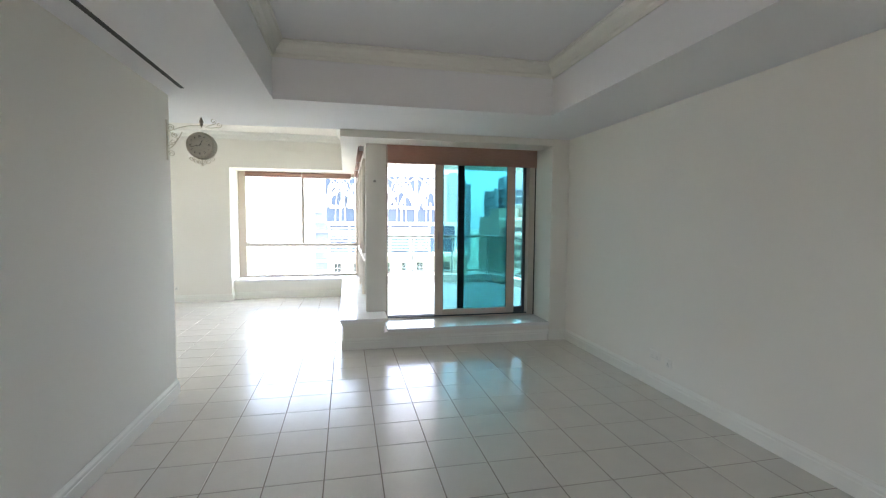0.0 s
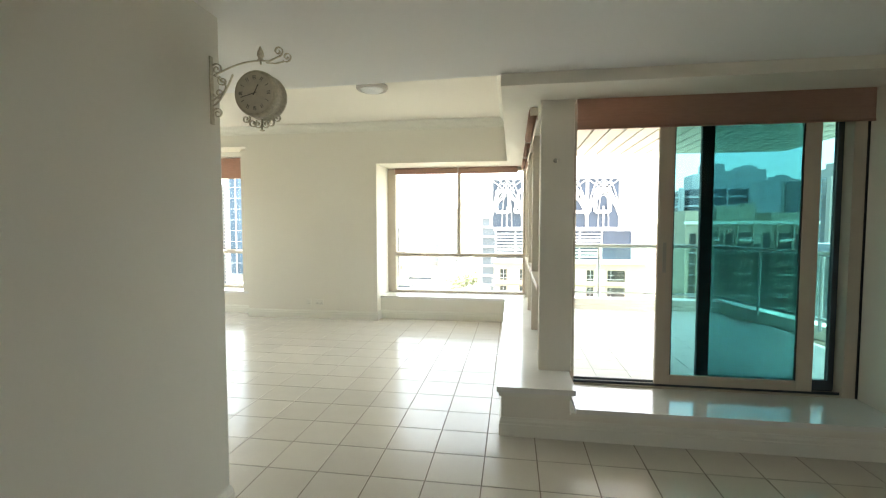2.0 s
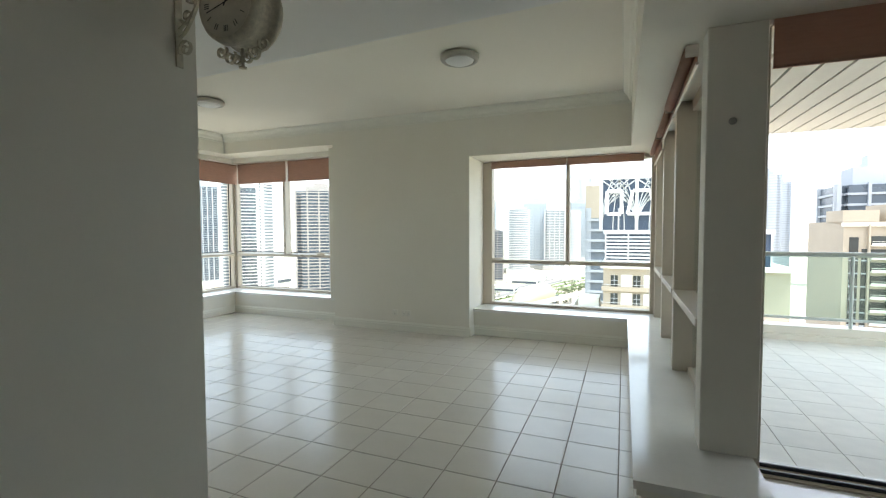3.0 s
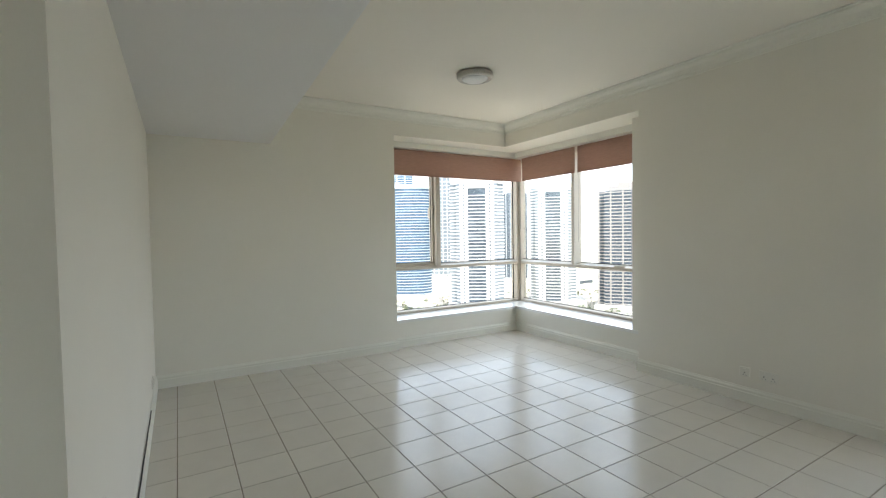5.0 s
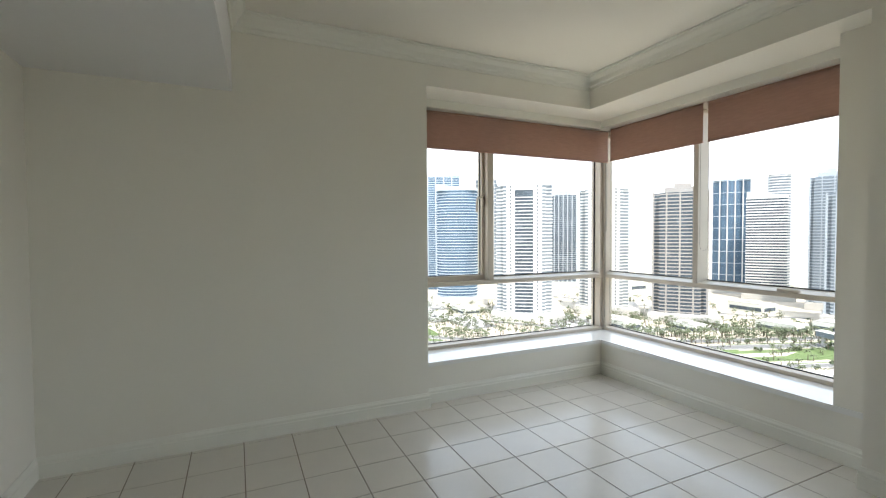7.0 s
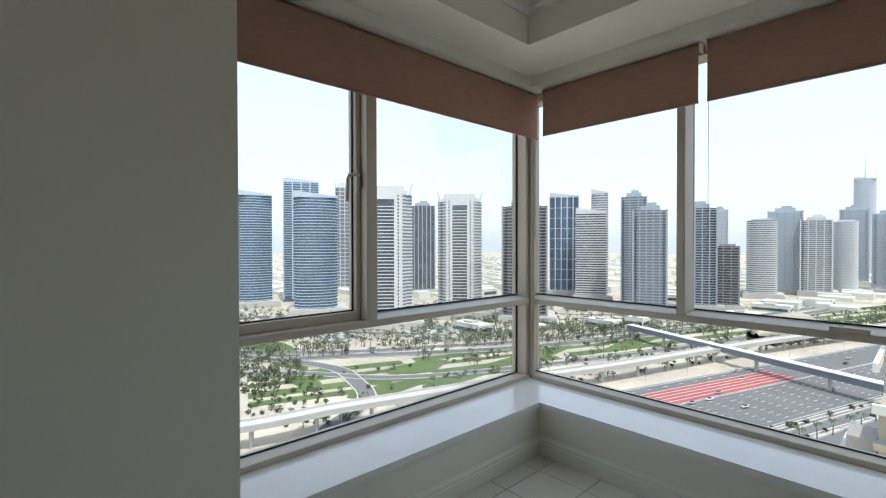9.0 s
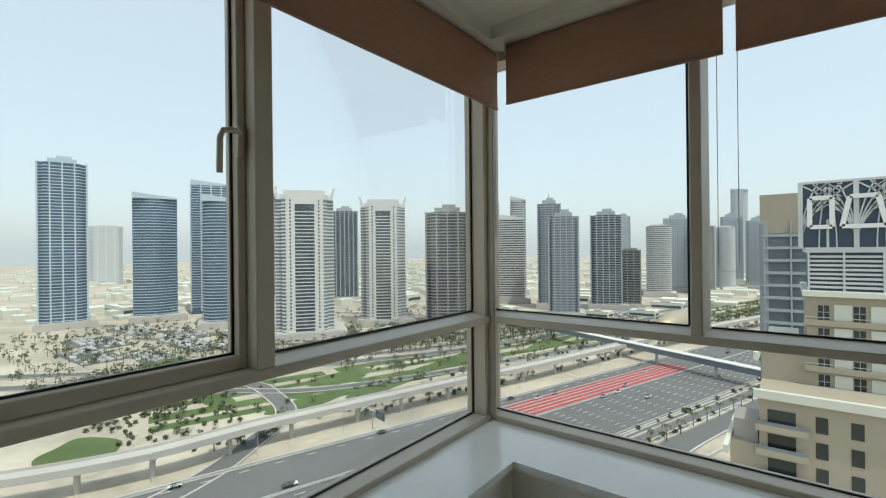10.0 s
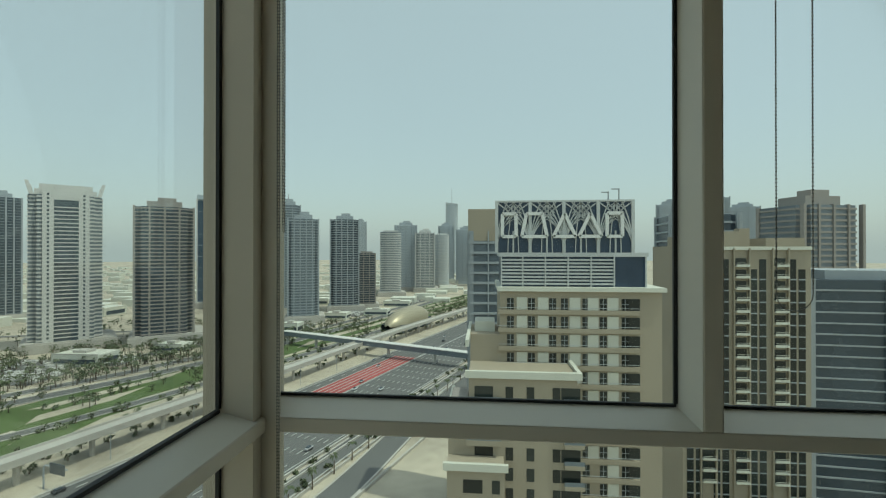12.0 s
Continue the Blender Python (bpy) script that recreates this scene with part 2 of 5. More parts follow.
# window heads, drawn down over the blind boxes
structure(boxes("window_head", [(X_W - 0.62, X_W - 0.34, 6.48, 9.2, 2.80, Z_N1 + 0.3), (X_W - 0.34, -4.02, 8.84, 9.2, 2.80, Z_N1 + 0.3)], M_TRIM), "painted head above the corner window blinds", "trim")

# door wall: jamb, header, platform
structure(boxes("wall_door", [(3.032, X_R, Y_P, 5.3, 0, 2.545), (X_R, X_R + 0.25, 5.3, 5.4, 0, 3.5)], M_WALL), "cream painted jamb beside the balcony door", "wall")
structure(boxes("beam", [(X_P, X_R, Y_P, 5.02, 2.545, 3.4), (X_P, 0.92, 5.02, 9.2, 2.545, 3.4), (0.92, X_R, 5.02, 5.30, 2.602, 3.4)], M_WALL), "cream beam above the balcony door and side windows", "beam")
structure(boxes("platform_core", [(X_P + 0.02, 0.86, Y_P + 0.02, 9.1, 0, 0.30), (0.86, 3.03, Y_P + 0.02, 5.3, 0, 0.185)], M_WALL), "cream plinth below the balcony door and ledge", "plinth")

# ---- ceilings ----
tx0, tx1, ty1, ty0 = -0.215, 2.44, 3.39, -3.2
bm = bmesh.new()
for r in ((X_L, tx0, Y_BACK, Y_L), (tx1, X_R, Y_BACK, Y_P), (tx0, tx1, ty1, Y_L), (tx0, tx1, Y_BACK, ty0), (X_P, tx1, Y_L, Y_P)):
    box(bm, *r, Z_LOW, 3.3)
prism(bm, [(X_W, Y_L), (X_P, Y_L), (X_P, Y_SOF), (X_W, Y_SOF_W)], Z_LOW, 3.3)
structure(part("ceiling_low", bm, M_CEIL), "white painted low ceiling around the raised tray", "ceiling")
structure(boxes("ceiling_tray", [(tx0 - 0.1, tx1 + 0.1, ty0 - 0.1, ty1 + 0.1, Z_TRAY, Z_TRAY + 0.17)], M_CEIL), "white painted raised tray ceiling", "ceiling")
bm = bmesh.new()
prism(bm, [(X_W, Y_SOF_W), (X_P, Y_SOF), (X_P, Y_N), (X_W, Y_N)], Z_HIGH, 3.45)
structure(part("ceiling_high", bm, M_CREAMCEIL), "cream painted high ceiling of the living room", "ceiling")
structure(boxes("roof_slab", [(X_W - 0.8, X_R + 0.4, Y_BACK - 0.4, 9.2, 3.5, 3.62)], M_CEIL), "slab that closes the flat above", "ceiling")

CROWN = [(0, 0), (0, -0.13), (0.012, -0.13), (0.018, -0.105), (0.035, -0.095), (0.05, -0.06), (0.085, -0.03), (0.09, -0.015), (0.105, -0.012), (0.105, 0)]
bm = bmesh.new()
sweep(bm, [(X_P, Y_SOF), (X_P, Y_N), (X_W, Y_N), (X_W, Y_SOF_W)], [(o, Z_HIGH + z) for o, z in CROWN], closed=True)
structure(part("crown_moulding", bm, M_TRIM), "cream plaster crown moulding", "moulding")
bm = bmesh.new()
sweep(bm, [(tx0, ty0), (tx1, ty0), (tx1, ty1), (tx0, ty1)], [(o, Z_TRAY + z) for o, z in CROWN], closed=True)
structure(part("tray_moulding", bm, M_TRIM), "cream plaster crown moulding inside the ceiling tray", "moulding")

# ---- baseboards ----
BASE = [(0, 0), (0.018, 0), (0.018, 0.088), (0.014, 0.094), (0.014, 0.112), (0.006, 0.128), (0.004, 0.138), (0, 0.138)]


def baseboard(name, path):
    b = bmesh.new()
    sweep(b, path, BASE)
    return structure(part(name, b, M_TRIM), "white moulded baseboard", "baseboard")


baseboard("baseboard_clock", [(-2.2, Y_S), (-2.2, Y_L), (X_L, Y_L), (X_L, Y_BACK)])
baseboard("baseboard_living", [(-4.02, 8.62), (-4.02, Y_N), (-1.74, Y_N), (-1.74, 8.55), (X_P + 0.02, 8.55), (X_P + 0.02, Y_P + 0.02), (3.032, Y_P + 0.02), (3.032, Y_P), (X_R, Y_P), (X_R, Y_BACK)][::-1])
baseboard("baseboard_window", [(-2.2, Y_S), (X_W, Y_S), (X_W, 6.48), (X_W - 0.10, 6.48), (X_W - 0.10, 8.62), (-4.02, 8.62)][::-1])

# ---- sills and platform slabs ----
structure(boxes("sill_corner_window", [(X_W - 0.62, X_W - 0.075, 6.484, 9.2, 0.345, 0.385), (X_W - 0.075, -4.024, 8.595, 9.2, 0.345, 0.385)], M_MARBLE), "white marble window sill", "sill")
structure(boxes("sill_side_ledge", [(-1.736, X_P - 0.015, 8.525, 9.2, 0.335, 0.375), (X_P - 0.015, 0.90, Y_P - 0.015, 9.2, 0.335, 0.375)], M_MARBLE), "white marble ledge along the side windows", "sill")
structure(boxes("ledge_moulding", [(X_P, 0.87, Y_P, 9.18, 0.30, 0.335)], M_TRIM), "painted strip below the marble ledge", "trim")
structure(boxes("door_step", [(0.90, 3.03, Y_P - 0.012, 5.3, 0.205, 0.24)], M_MARBLE), "white marble step below the balcony door", "sill")
structure(boxes("door_step_moulding", [(0.87, 3.03, Y_P, 5.3, 0.185, 0.205)], M_TRIM), "painted strip below the marble step", "trim")


# ---- windows ----
def pane(name, rows, parent, mat=None):
    ob = boxes(name, rows, mat or M_GLASS, parent)
    ob.visible_shadow = False
    return ob


ZB, ZT = 0.385, 2.82
w = thing("window_corner", X_G, Y_G, ZB, "beige aluminium corner window with a casement and fixed panes", "window")
w["kind"] = "structure"
DEP = 0.10
# corner post
boxes("corner_post", [(X_G - 0.11, X_G + 0.03, Y_G - 0.05, Y_G + 0.11, ZB, ZT), (X_G + 0.03, X_G + 0.085, Y_G - 0.05, Y_G - 0.03, ZB, ZT)], M_FRAME, w, bevel=0.004)


def frame_w(y0, y1, z0, z1, x=X_G, d=DEP):
    return (x - 0.11, x - 0.05 + d, y0, y1, z0, z1)


def frame_n(x0, x1, z0, z1, y=Y_G, d=DEP):
    return (x0, x1, y + 0.05 - d, y + 0.11, z0, z1)


boxes("west_frame", [frame_w(6.48, 6.56, ZB, ZT), frame_w(6.56, 9.03, ZB, ZB + 0.035), frame_w(6.56, 9.03, 2.74, ZT), frame_w(6.56, 9.03, 1.028, 1.072)], M_FRAME, w, bevel=0.004)
boxes("west_mullion", [frame_w(7.385, 7.46, 1.072, 2.74, d=0.10)], M_FRAME, w, bevel=0.004)
boxes("west_stile", [frame_w(8.985, 9.03, ZB + 0.035, 1.028, d=0.085), frame_w(8.985, 9.03, 1.072, 2.74, d=0.085)], M_FRAME, w)
sash = boxes("casement", [frame_w(6.56, 6.61, 1.072, 2.74, d=0.03), frame_w(7.352, 7.385, 1.072, 2.74, d=0.03), frame_w(6.61, 7.352, 1.072, 1.125, d=0.03), frame_w(6.61, 7.352, 2.68, 2.74, d=0.03)], M_FRAME, w, "opening casement frame", bevel=0.004)
bm = bmesh.new()
hx = X_G - 0.02
box(bm, hx - 0.004, hx + 0.014, 7.350, 7.378, 1.875, 2.00)
tube(bm, [(hx + 0.01, 7.360, 1.958), (hx + 0.05, 7.335, 1.958)], 0.011, 8)
tube(bm, [(hx + 0.046, 7.342, 1.958), (hx + 0.056, 7.310, 1.960), (hx + 0.058, 7.272, 1.952), (hx + 0.058, 7.260, 1.925), (hx + 0.056, 7.258, 1.815), (hx + 0.052, 7.260, 1.80)], 0.011, 8)
part("window_handle", bm, M_FRAME, sash, "beige lever handle", smooth=True)
pane("pane", [(X_G - 0.074, X_G - 0.066, 6.61, 7.352, 1.125, 2.68)], w)
pane("pane", [(X_G - 0.074, X_G - 0.066, 7.46, 8.985, 1.072, 2.74)], w)
pane("pane", [(X_G - 0.074, X_G - 0.066, 6.56, 8.985, ZB + 0.035, 1.028)], w)
gx0, gx1 = X_G - 0.066, X_G - 0.056
boxes("west_gasket", [(gx0, gx1, 6.61, 7.352, 1.125, 1.133), (gx0, gx1, 7.343, 7.352, 1.133, 2.68), (gx0, gx1 + 0.004, 7.475, 8.972, 1.10, 1.109), (gx0, gx1, 8.972, 8.985, 1.109, 2.74),
                      (gx0, gx1, 6.56, 8.972, ZB + 0.035, ZB + 0.043), (gx0, gx1, 8.972, 8.985, ZB + 0.043, 1.028)], M_GASKET, w, "black rubber gasket")


def bead(name, tri, axis, a, b):
    """A sloped glazing bead: a three-sided bar along one axis."""
    bb = bmesh.new()
    ends = []
    for q in (a, b):
        ends.append([bb.verts.new((q, u, v) if axis == "x" else (u, q, v) if axis == "y" else (u, v, q)) for u, v in tri])
    bb.faces.new(ends[0])
    bb.faces.new(ends[1][::-1])
    for k in range(3):
        bb.faces.new((ends[0][k], ends[0][(k + 1) % 3], ends[1][(k + 1) % 3], ends[1][k]))
    return part(name, bb, M_BEAD, w)


bead("glazing_bead", [(X_G + 0.048, 1.072), (gx0, 1.072), (gx0, 1.10)], "y", 7.46, 8.985)
bead("glazing_bead", [(Y_G - 0.048, 1.072), (Y_G + 0.066, 1.072), (Y_G + 0.066, 1.10)], "x", -6.84, -5.638)
bead("glazing_bead", [(Y_G - 0.048, 1.072), (Y_G + 0.066, 1.072), (Y_G + 0.066, 1.10)], "x", -5.586, -4.34)
bead("glazing_bead", [(-5.638, Y_G - 0.048), (-5.638, Y_G + 0.066), (-5.658, Y_G + 0.066)], "z", 1.072, 2.74)
bead("glazing_bead", [(-5.586, Y_G - 0.048), (-5.586, Y_G + 0.066), (-5.566, Y_G + 0.066)], "z", 1.072, 2.74)
boxes("north_frame", [frame_n(-4.34, -4.28, ZB, ZT), frame_n(-6.84, -4.34, ZB, ZB + 0.035, d=0.097), frame_n(-6.84, -4.34, 2.74, ZT, d=0.097), frame_n(-6.84, -4.34, 1.028, 1.072, d=0.097)], M_FRAME, w, bevel=0.004)
boxes("north_mullion", [frame_n(-5.638, -5.586, 1.072, 2.74)], M_FRAME, w, bevel=0.004)
pane("pane", [(-6.84, -5.638, Y_G + 0.066, Y_G + 0.074, 1.072, 2.74)], w)
pane("pane", [(-5.586, -4.34, Y_G + 0.066, Y_G + 0.074, 1.072, 2.74)], w)
pane("pane", [(-6.84, -4.34, Y_G + 0.066, Y_G + 0.074, ZB + 0.035, 1.028)], w)
boxes("north_gasket", [(-6.84, -5.662, Y_G + 0.056, Y_G + 0.066, 1.10, 1.108), (-5.562, -4.34, Y_G + 0.056, Y_G + 0.066, 1.10, 1.108), (-5.668, -5.658, Y_G + 0.056, Y_G + 0.066, 1.108, 2.74),
                       (-6.84, -4.34, Y_G + 0.056, Y_G + 0.066, ZB + 0.035, ZB + 0.043)], M_GASKET, w, "black rubber gasket")
boxes("window_stay", [(-4.86, -4.70, Y_G - 0.075, Y_G - 0.05, 1.075, 1.10)], M_FRAME, w, "small casement stay")
# wall return closing the niche beside the glass
structure(boxes("niche_return", [(-4.28, -4.02, 8.60, 9.2, 0.386, 2.88)], M_WALL), "painted niche return beside the corner window", "wall")

# second window
Z2B, Z2T = 0.375, 2.545
w2 = thing("window_living", -0.5, Y_G, Z2B, "beige aluminium window with two upper panes and a low pane", "window")
w2["kind"] = "structure"
boxes("window_frame", [frame_n(-1.74, -1.60, Z2B, Z2T), frame_n(0.62, 0.70, Z2B, Z2T), frame_n(-1.60, 0.62, Z2B, Z2B + 0.035), frame_n(-1.60, 0.62, 2.49, Z2T), frame_n(-1.60, 0.62, 1.01, 1.065)], M_FRAME, w2, bevel=0.004)
boxes("mullion", [frame_n(-0.50, -0.45, 1.065, 2.49)], M_FRAME, w2, bevel=0.004)
boxes("window_stay", [(-1.60, -1.42, Y_G - 0.075, Y_G - 0.05, 1.07, 1.09)], M_FRAME, w2, "small casement stay")
pane("pane", [(-1.60, -0.50, Y_G + 0.066, Y_G + 0.074, 1.065, 2.49)], w2)
pane("pane", [(-0.45, 0.62, Y_G + 0.066, Y_G + 0.074, 1.065, 2.49)], w2)
pane("pane", [(-1.60, 0.62, Y_G + 0.066, Y_G + 0.074, Z2B + 0.035, 1.01)], w2)

# side windows over the ledge
XS = 0.80
w3 = thing("window_side", XS, 7.0, Z2B, "tall side windows with deep beige mullions and a mid rail", "window")
w3["kind"] = "structure"
PY = (6.47, 7.64, 8.82)
for y in PY:
    boxes("side_mullion", [(0.66, XS + 0.06, y - 0.05, y + 0.05, Z2B, Z2T)], M_FRAME, w3, bevel=0.004)
for a, b in zip((5.16, 6.52, 7.69), (6.42, 7.59, 8.77)):
    boxes("mid_rail", [(0.65, XS + 0.06, a, b, 0.99, 1.04)], M_FRAME, w3, bevel=0.004)
    boxes("side_transom", [(XS - 0.03, XS + 0.06, a, b, Z2B, Z2B + 0.04), (XS - 0.03, XS + 0.06, a, b, 2.46, Z2T)], M_FRAME, w3)
    boxes("side_gasket", [(XS - 0.012, XS - 0.002, a, a + 0.012, Z2B + 0.04, 0.99), (XS - 0.012, XS - 0.002, a, a + 0.012, 1.04, 2.46)], M_GASKET, w3)
    pane("pane", [(XS, XS + 0.008, a, b, Z2B + 0.04, 0.99)], w3)
    pane("pane", [(XS, XS + 0.008, a, b, 1.04, 2.46)], w3)
boxes("corner_closure", [(0.70, XS + 0.06, 8.87, 9.13, Z2B, Z2T)], M_FRAME, w3)

# door pillar
structure(boxes("door_pillar", [(0.66, 0.92, 5.0, 5.16, 0.375, 2.545)], M_WALL, bevel=0.004), "painted pillar between balcony door and side windows", "pillar")
bm = bmesh.new()
lathe(bm, [(0.0001, 0), (0.018, 0), (0.018, 0.006), (0.012, 0.012), (0.0001, 0.012)], pose(0.775, 5.0, 2.07, 90), 16)
tagged(part("blind_chain_button", bm, M_LAMPRING), "small round grey button on the pillar", "fixing")

# ---- balcony door ----
YD = 5.14
door = thing("door_balcony", 1.95, YD, 0.24, "sliding balcony door with teal glass, left leaf pushed open", "door")
door["kind"] = "structure"
boxes("door_frame", [(0.92, 0.95, YD - 0.05, YD + 0.12, 0.24, 2.60), (2.935, 3.02, YD - 0.05, YD + 0.12, 0.24, 2.60), (0.95, 2.935, YD - 0.05, YD + 0.12, 2.54, 2.60)], M_FRAME, door)
boxes("door_track", [(0.95, 2.935, YD - 0.05, YD + 0.12, 0.24, 0.25)], M_FRAME, door)
boxes("track_rail", [(0.95, 2.935, YD - 0.02, YD - 0.01, 0.25, 0.27), (0.95, 2.935, YD + 0.06, YD + 0.07, 0.25, 0.27)], M_DARKFRAME, door, "dark sliding rail")
leaf = boxes("sliding_leaf", [(1.588, 1.70, YD - 0.035, YD + 0.005, 0.272, 2.53), (2.62, 2.735, YD - 0.035, YD + 0.005, 0.272, 2.53), (1.70, 2.62, YD - 0.035, YD + 0.005, 0.272, 0.35), (1.70, 2.62, YD - 0.035, YD + 0.005, 2.45, 2.53)], M_FRAME, door, "beige sliding leaf", bevel=0.004)
boxes("leaf_pane", [(1.70, 2.62, YD - 0.018, YD - 0.010, 0.35, 2.45)], M_TEAL, leaf, "teal tinted glass pane")
boxes("leaf_gasket", [(1.70, 1.708, YD - 0.03, YD - 0.018, 0.35, 2.45), (2.612, 2.62, YD - 0.03, YD - 0.018, 0.35, 2.45)], M_GASKET, leaf, "black rubber gasket")
boxes("flush_handle", [(1.625, 1.65, YD - 0.045, YD - 0.035, 1.18, 1.42)], M_LAMPRING, leaf, "grey recessed handle")
leaf2 = boxes("fixed_leaf", [(1.93, 2.02, YD + 0.045, YD + 0.085, 0.272, 2.53), (2.02, 2.89, YD + 0.045, YD + 0.085, 0.272, 0.34), (2.02, 2.89, YD + 0.045, YD + 0.085, 2.47, 2.53), (2.89, 2.93, YD + 0.045, YD + 0.085, 0.272, 2.53)], M_DARKFRAME, door, "dark framed second leaf")
boxes("leaf_pane", [(2.02, 2.89, YD + 0.06, YD + 0.068, 0.34, 2.47)], M_TEAL, leaf2, "teal tinted glass pane")
boxes("jamb_gasket", [(3.02, 3.032, YD - 0.06, YD - 0.04, 0.24, 2.56)], M_GASKET, door, "black jamb seal")


# ---- roller blinds ----
def blind_y(name, x, y0, y1, z0, z1, roll=0.028, bar=None):
    """A roller blind in the plane x = const."""
    t = thing(name, x, (y0 + y1) / 2, z1, "tan fabric roller blind, mostly rolled up", "blind", "roller blinds")
    b = bmesh.new()
    box(b, x - 0.0015, x + 0.0015, y0, y1, z0, z1)
    part("fabric", b, M_BLIND, t)
    b = bmesh.new()
    tube(b, [(x - roll, y0, z1), (x - roll, y1, z1)], roll, 14)
    part("roll", b, M_BLIND, t, smooth=True)
    b = bmesh.new()
    tube(b, [(x, y0, z0), (x, y1, z0)], 0.009, 8)
    part("bottom_bar", b, bar or M_BLIND, t)
    for y in (y0 - 0.008, y1 + 0.004):
        boxes("bracket", [(x - 0.06, x + 0.006, y, y + 0.004, z1 - 0.035, z1 + 0.03)], M_BLINDBAR, t)
    return t


def blind_x(name, y, x0, x1, z0, z1, roll=0.028):
    """A roller blind in the plane y = const."""
    t = thing(name, (x0 + x1) / 2, y, z1, "tan fabric roller blind, mostly rolled up", "blind", "roller blinds")
    b = bmesh.new()
    box(b, x0, x1, y - 0.0015, y + 0.0015, z0, z1)
    part("fabric", b, M_BLIND, t)
    b = bmesh.new()
    tube(b, [(x0, y + roll, z1), (x1, y + roll, z1)], roll, 14)
    part("roll", b, M_BLIND, t, smooth=True)
    b = bmesh.new()
    tube(b, [(x0, y, z0), (x1, y, z0)], 0.009, 8)
    part("bottom_bar", b, M_BLIND, t)
    for x in (x0 - 0.008, x1 + 0.004):
        boxes("bracket", [(x, x + 0.004, y - 0.006, y + 0.06, z1 - 0.035, z1 + 0.03)], M_BLINDBAR, t)
    return t


blind_y("roller_blind", X_G + 0.14, 6.58, 9.0, 2.42, 2.765)
blind_x("roller_blind", Y_G - 0.14, -6.63, -5.48, 2.42, 2.765)
blind_x("roller_blind", Y_G - 0.14, -5.43, -4.32, 2.42, 2.765)
blind_x("roller_blind", Y_G - 0.16, -1.58, -0.49, 2.44, 2.515)
blind_x("roller_blind", Y_G - 0.16, -0.47, 0.52, 2.44, 2.515)
blind_x("roller_blind", YD - 0.13, 0.94, 3.01, 2.315, 2.56)
blind_y("roller_blind", 0.64, 5.2, 6.44, 2.44, 2.51, 0.035, M_BLINDBAR)
blind_y("roller_blind", 0.64, 6.49, 7.6, 2.44, 2.51, 0.03, M_BLINDBAR)
blind_y("roller_blind", 0.64, 7.66, 8.85, 2.36, 2.51, 0.03, M_BLINDBAR)


def chain(x, y, z0, z1, gap, along_x=True):
    t = thing("blind_chain", x, y, z1, "thin beaded pull chain hanging from a blind", "chain", "blind chains")
    dx, dy = (gap, 0) if along_x else (0, gap)
    b = bmesh.new()
    n = 10
    pts = [(x, y, z1)] + [(x + dx * 0.5 * (1 - math.cos(math.pi * i / n)), y + dy * 0.5 * (1 - math.cos(math.pi * i / n)), z0 - abs(gap) * 0.5 * math.sin(math.pi * i / n)) for i in range(n + 1)] + [(x + dx, y + dy, z1)]
    tube(b, pts, 0.0011, 5)
    part("cord", b, M_CHAIN, t)
    b = bmesh.new()
    for k in range(int((z1 - z0) / 0.009)):
        for px, py in ((x, y), (x + dx, y + dy)):
            bmesh.ops.create_icosphere(b, subdivisions=1, radius=0.0029, matrix=Matrix.Translation((px, py, z1 - k * 0.009)))
    tagged(part("beads", b, M_CHAIN, t), kind="stuff")
    return t


chain(-6.776, Y_G - 0.075, 0.55, 2.75, 0.006)
chain(-5.508, Y_G - 0.13, 1.44, 2.75, 0.082)
chain(X_G + 0.11, 9.005, 1.6, 2.75, 0.012, False)

# ---- ceiling lamps ----
for x, y in ((-4.68, 6.64), (-1.20, 6.47)):
    t = thing("ceiling_lamp", x, y, Z_HIGH, "round flush ceiling lamp with grey ring and frosted glass", "lamp", "ceiling lamps")
    bm = bmesh.new()
    lathe(bm, [(0.150, Z_HIGH), (0.185, Z_HIGH - 0.012), (0.185, Z_HIGH - 0.045), (0.172, Z_HIGH - 0.06), (0.140, Z_HIGH - 0.062), (0.135, Z_HIGH - 0.05), (0.13, Z_HIGH)], Matrix.Translation((x, y, 0)), 40)
    part("ring", bm, M_LAMPRING, t, smooth=True)
    bm = bmesh.new()
    lathe(bm, [(0.138, Z_HIGH - 0.045), (0.13, Z_HIGH - 0.062), (0.10, Z_HIGH - 0.078), (0.05, Z_HIGH - 0.088), (0.0005, Z_HIGH - 0.09)], Matrix.Translation((x, y, 0)), 40)
    part("diffuser", bm, M_LAMPGLASS, t, "frosted glass bowl, unlit", smooth=True)

# air slot in the low ceiling
structure(boxes("ceiling_vent", [(-0.90, -0.868, -2.5, 3.22, Z_LOW - 0.004, Z_LOW + 0.02)], M_BLACK), "long dark linear air slot", "vent")


# ---- sockets and switch ----
def plate(name, label, m, wide, high, kind):
    t = thing(name, 0, 0, 0, label, kind, "wall plates")
    b = bmesh.new()
    box(b, -wide / 2, wide / 2, -0.009, 0, -high / 2, high / 2)
    part("plate", b, M_PLASTIC, t, bevel=0.003)
    n = 2 if wide > 0.1 else 1
    for i in range(n):
        cx = (i - (n - 1) / 2) * 0.07
        boxes("rocker", [(cx - 0.012, cx + 0.012, -0.014, -0.009, 0.008, 0.03)], M_PLASTIC, t)
        if kind == "socket":
            boxes("socket_holes", [(cx - 0.004, cx + 0.004, -0.0095, -0.0088, -0.012, -0.002), (cx - 0.016, cx - 0.008, -0.0095, -0.0088, -0.03, -0.025), (cx + 0.008, cx + 0.016, -0.0095, -0.0088, -0.03, -0.025)], M_BLACK, t)
    t.matrix_basis = m
    return t


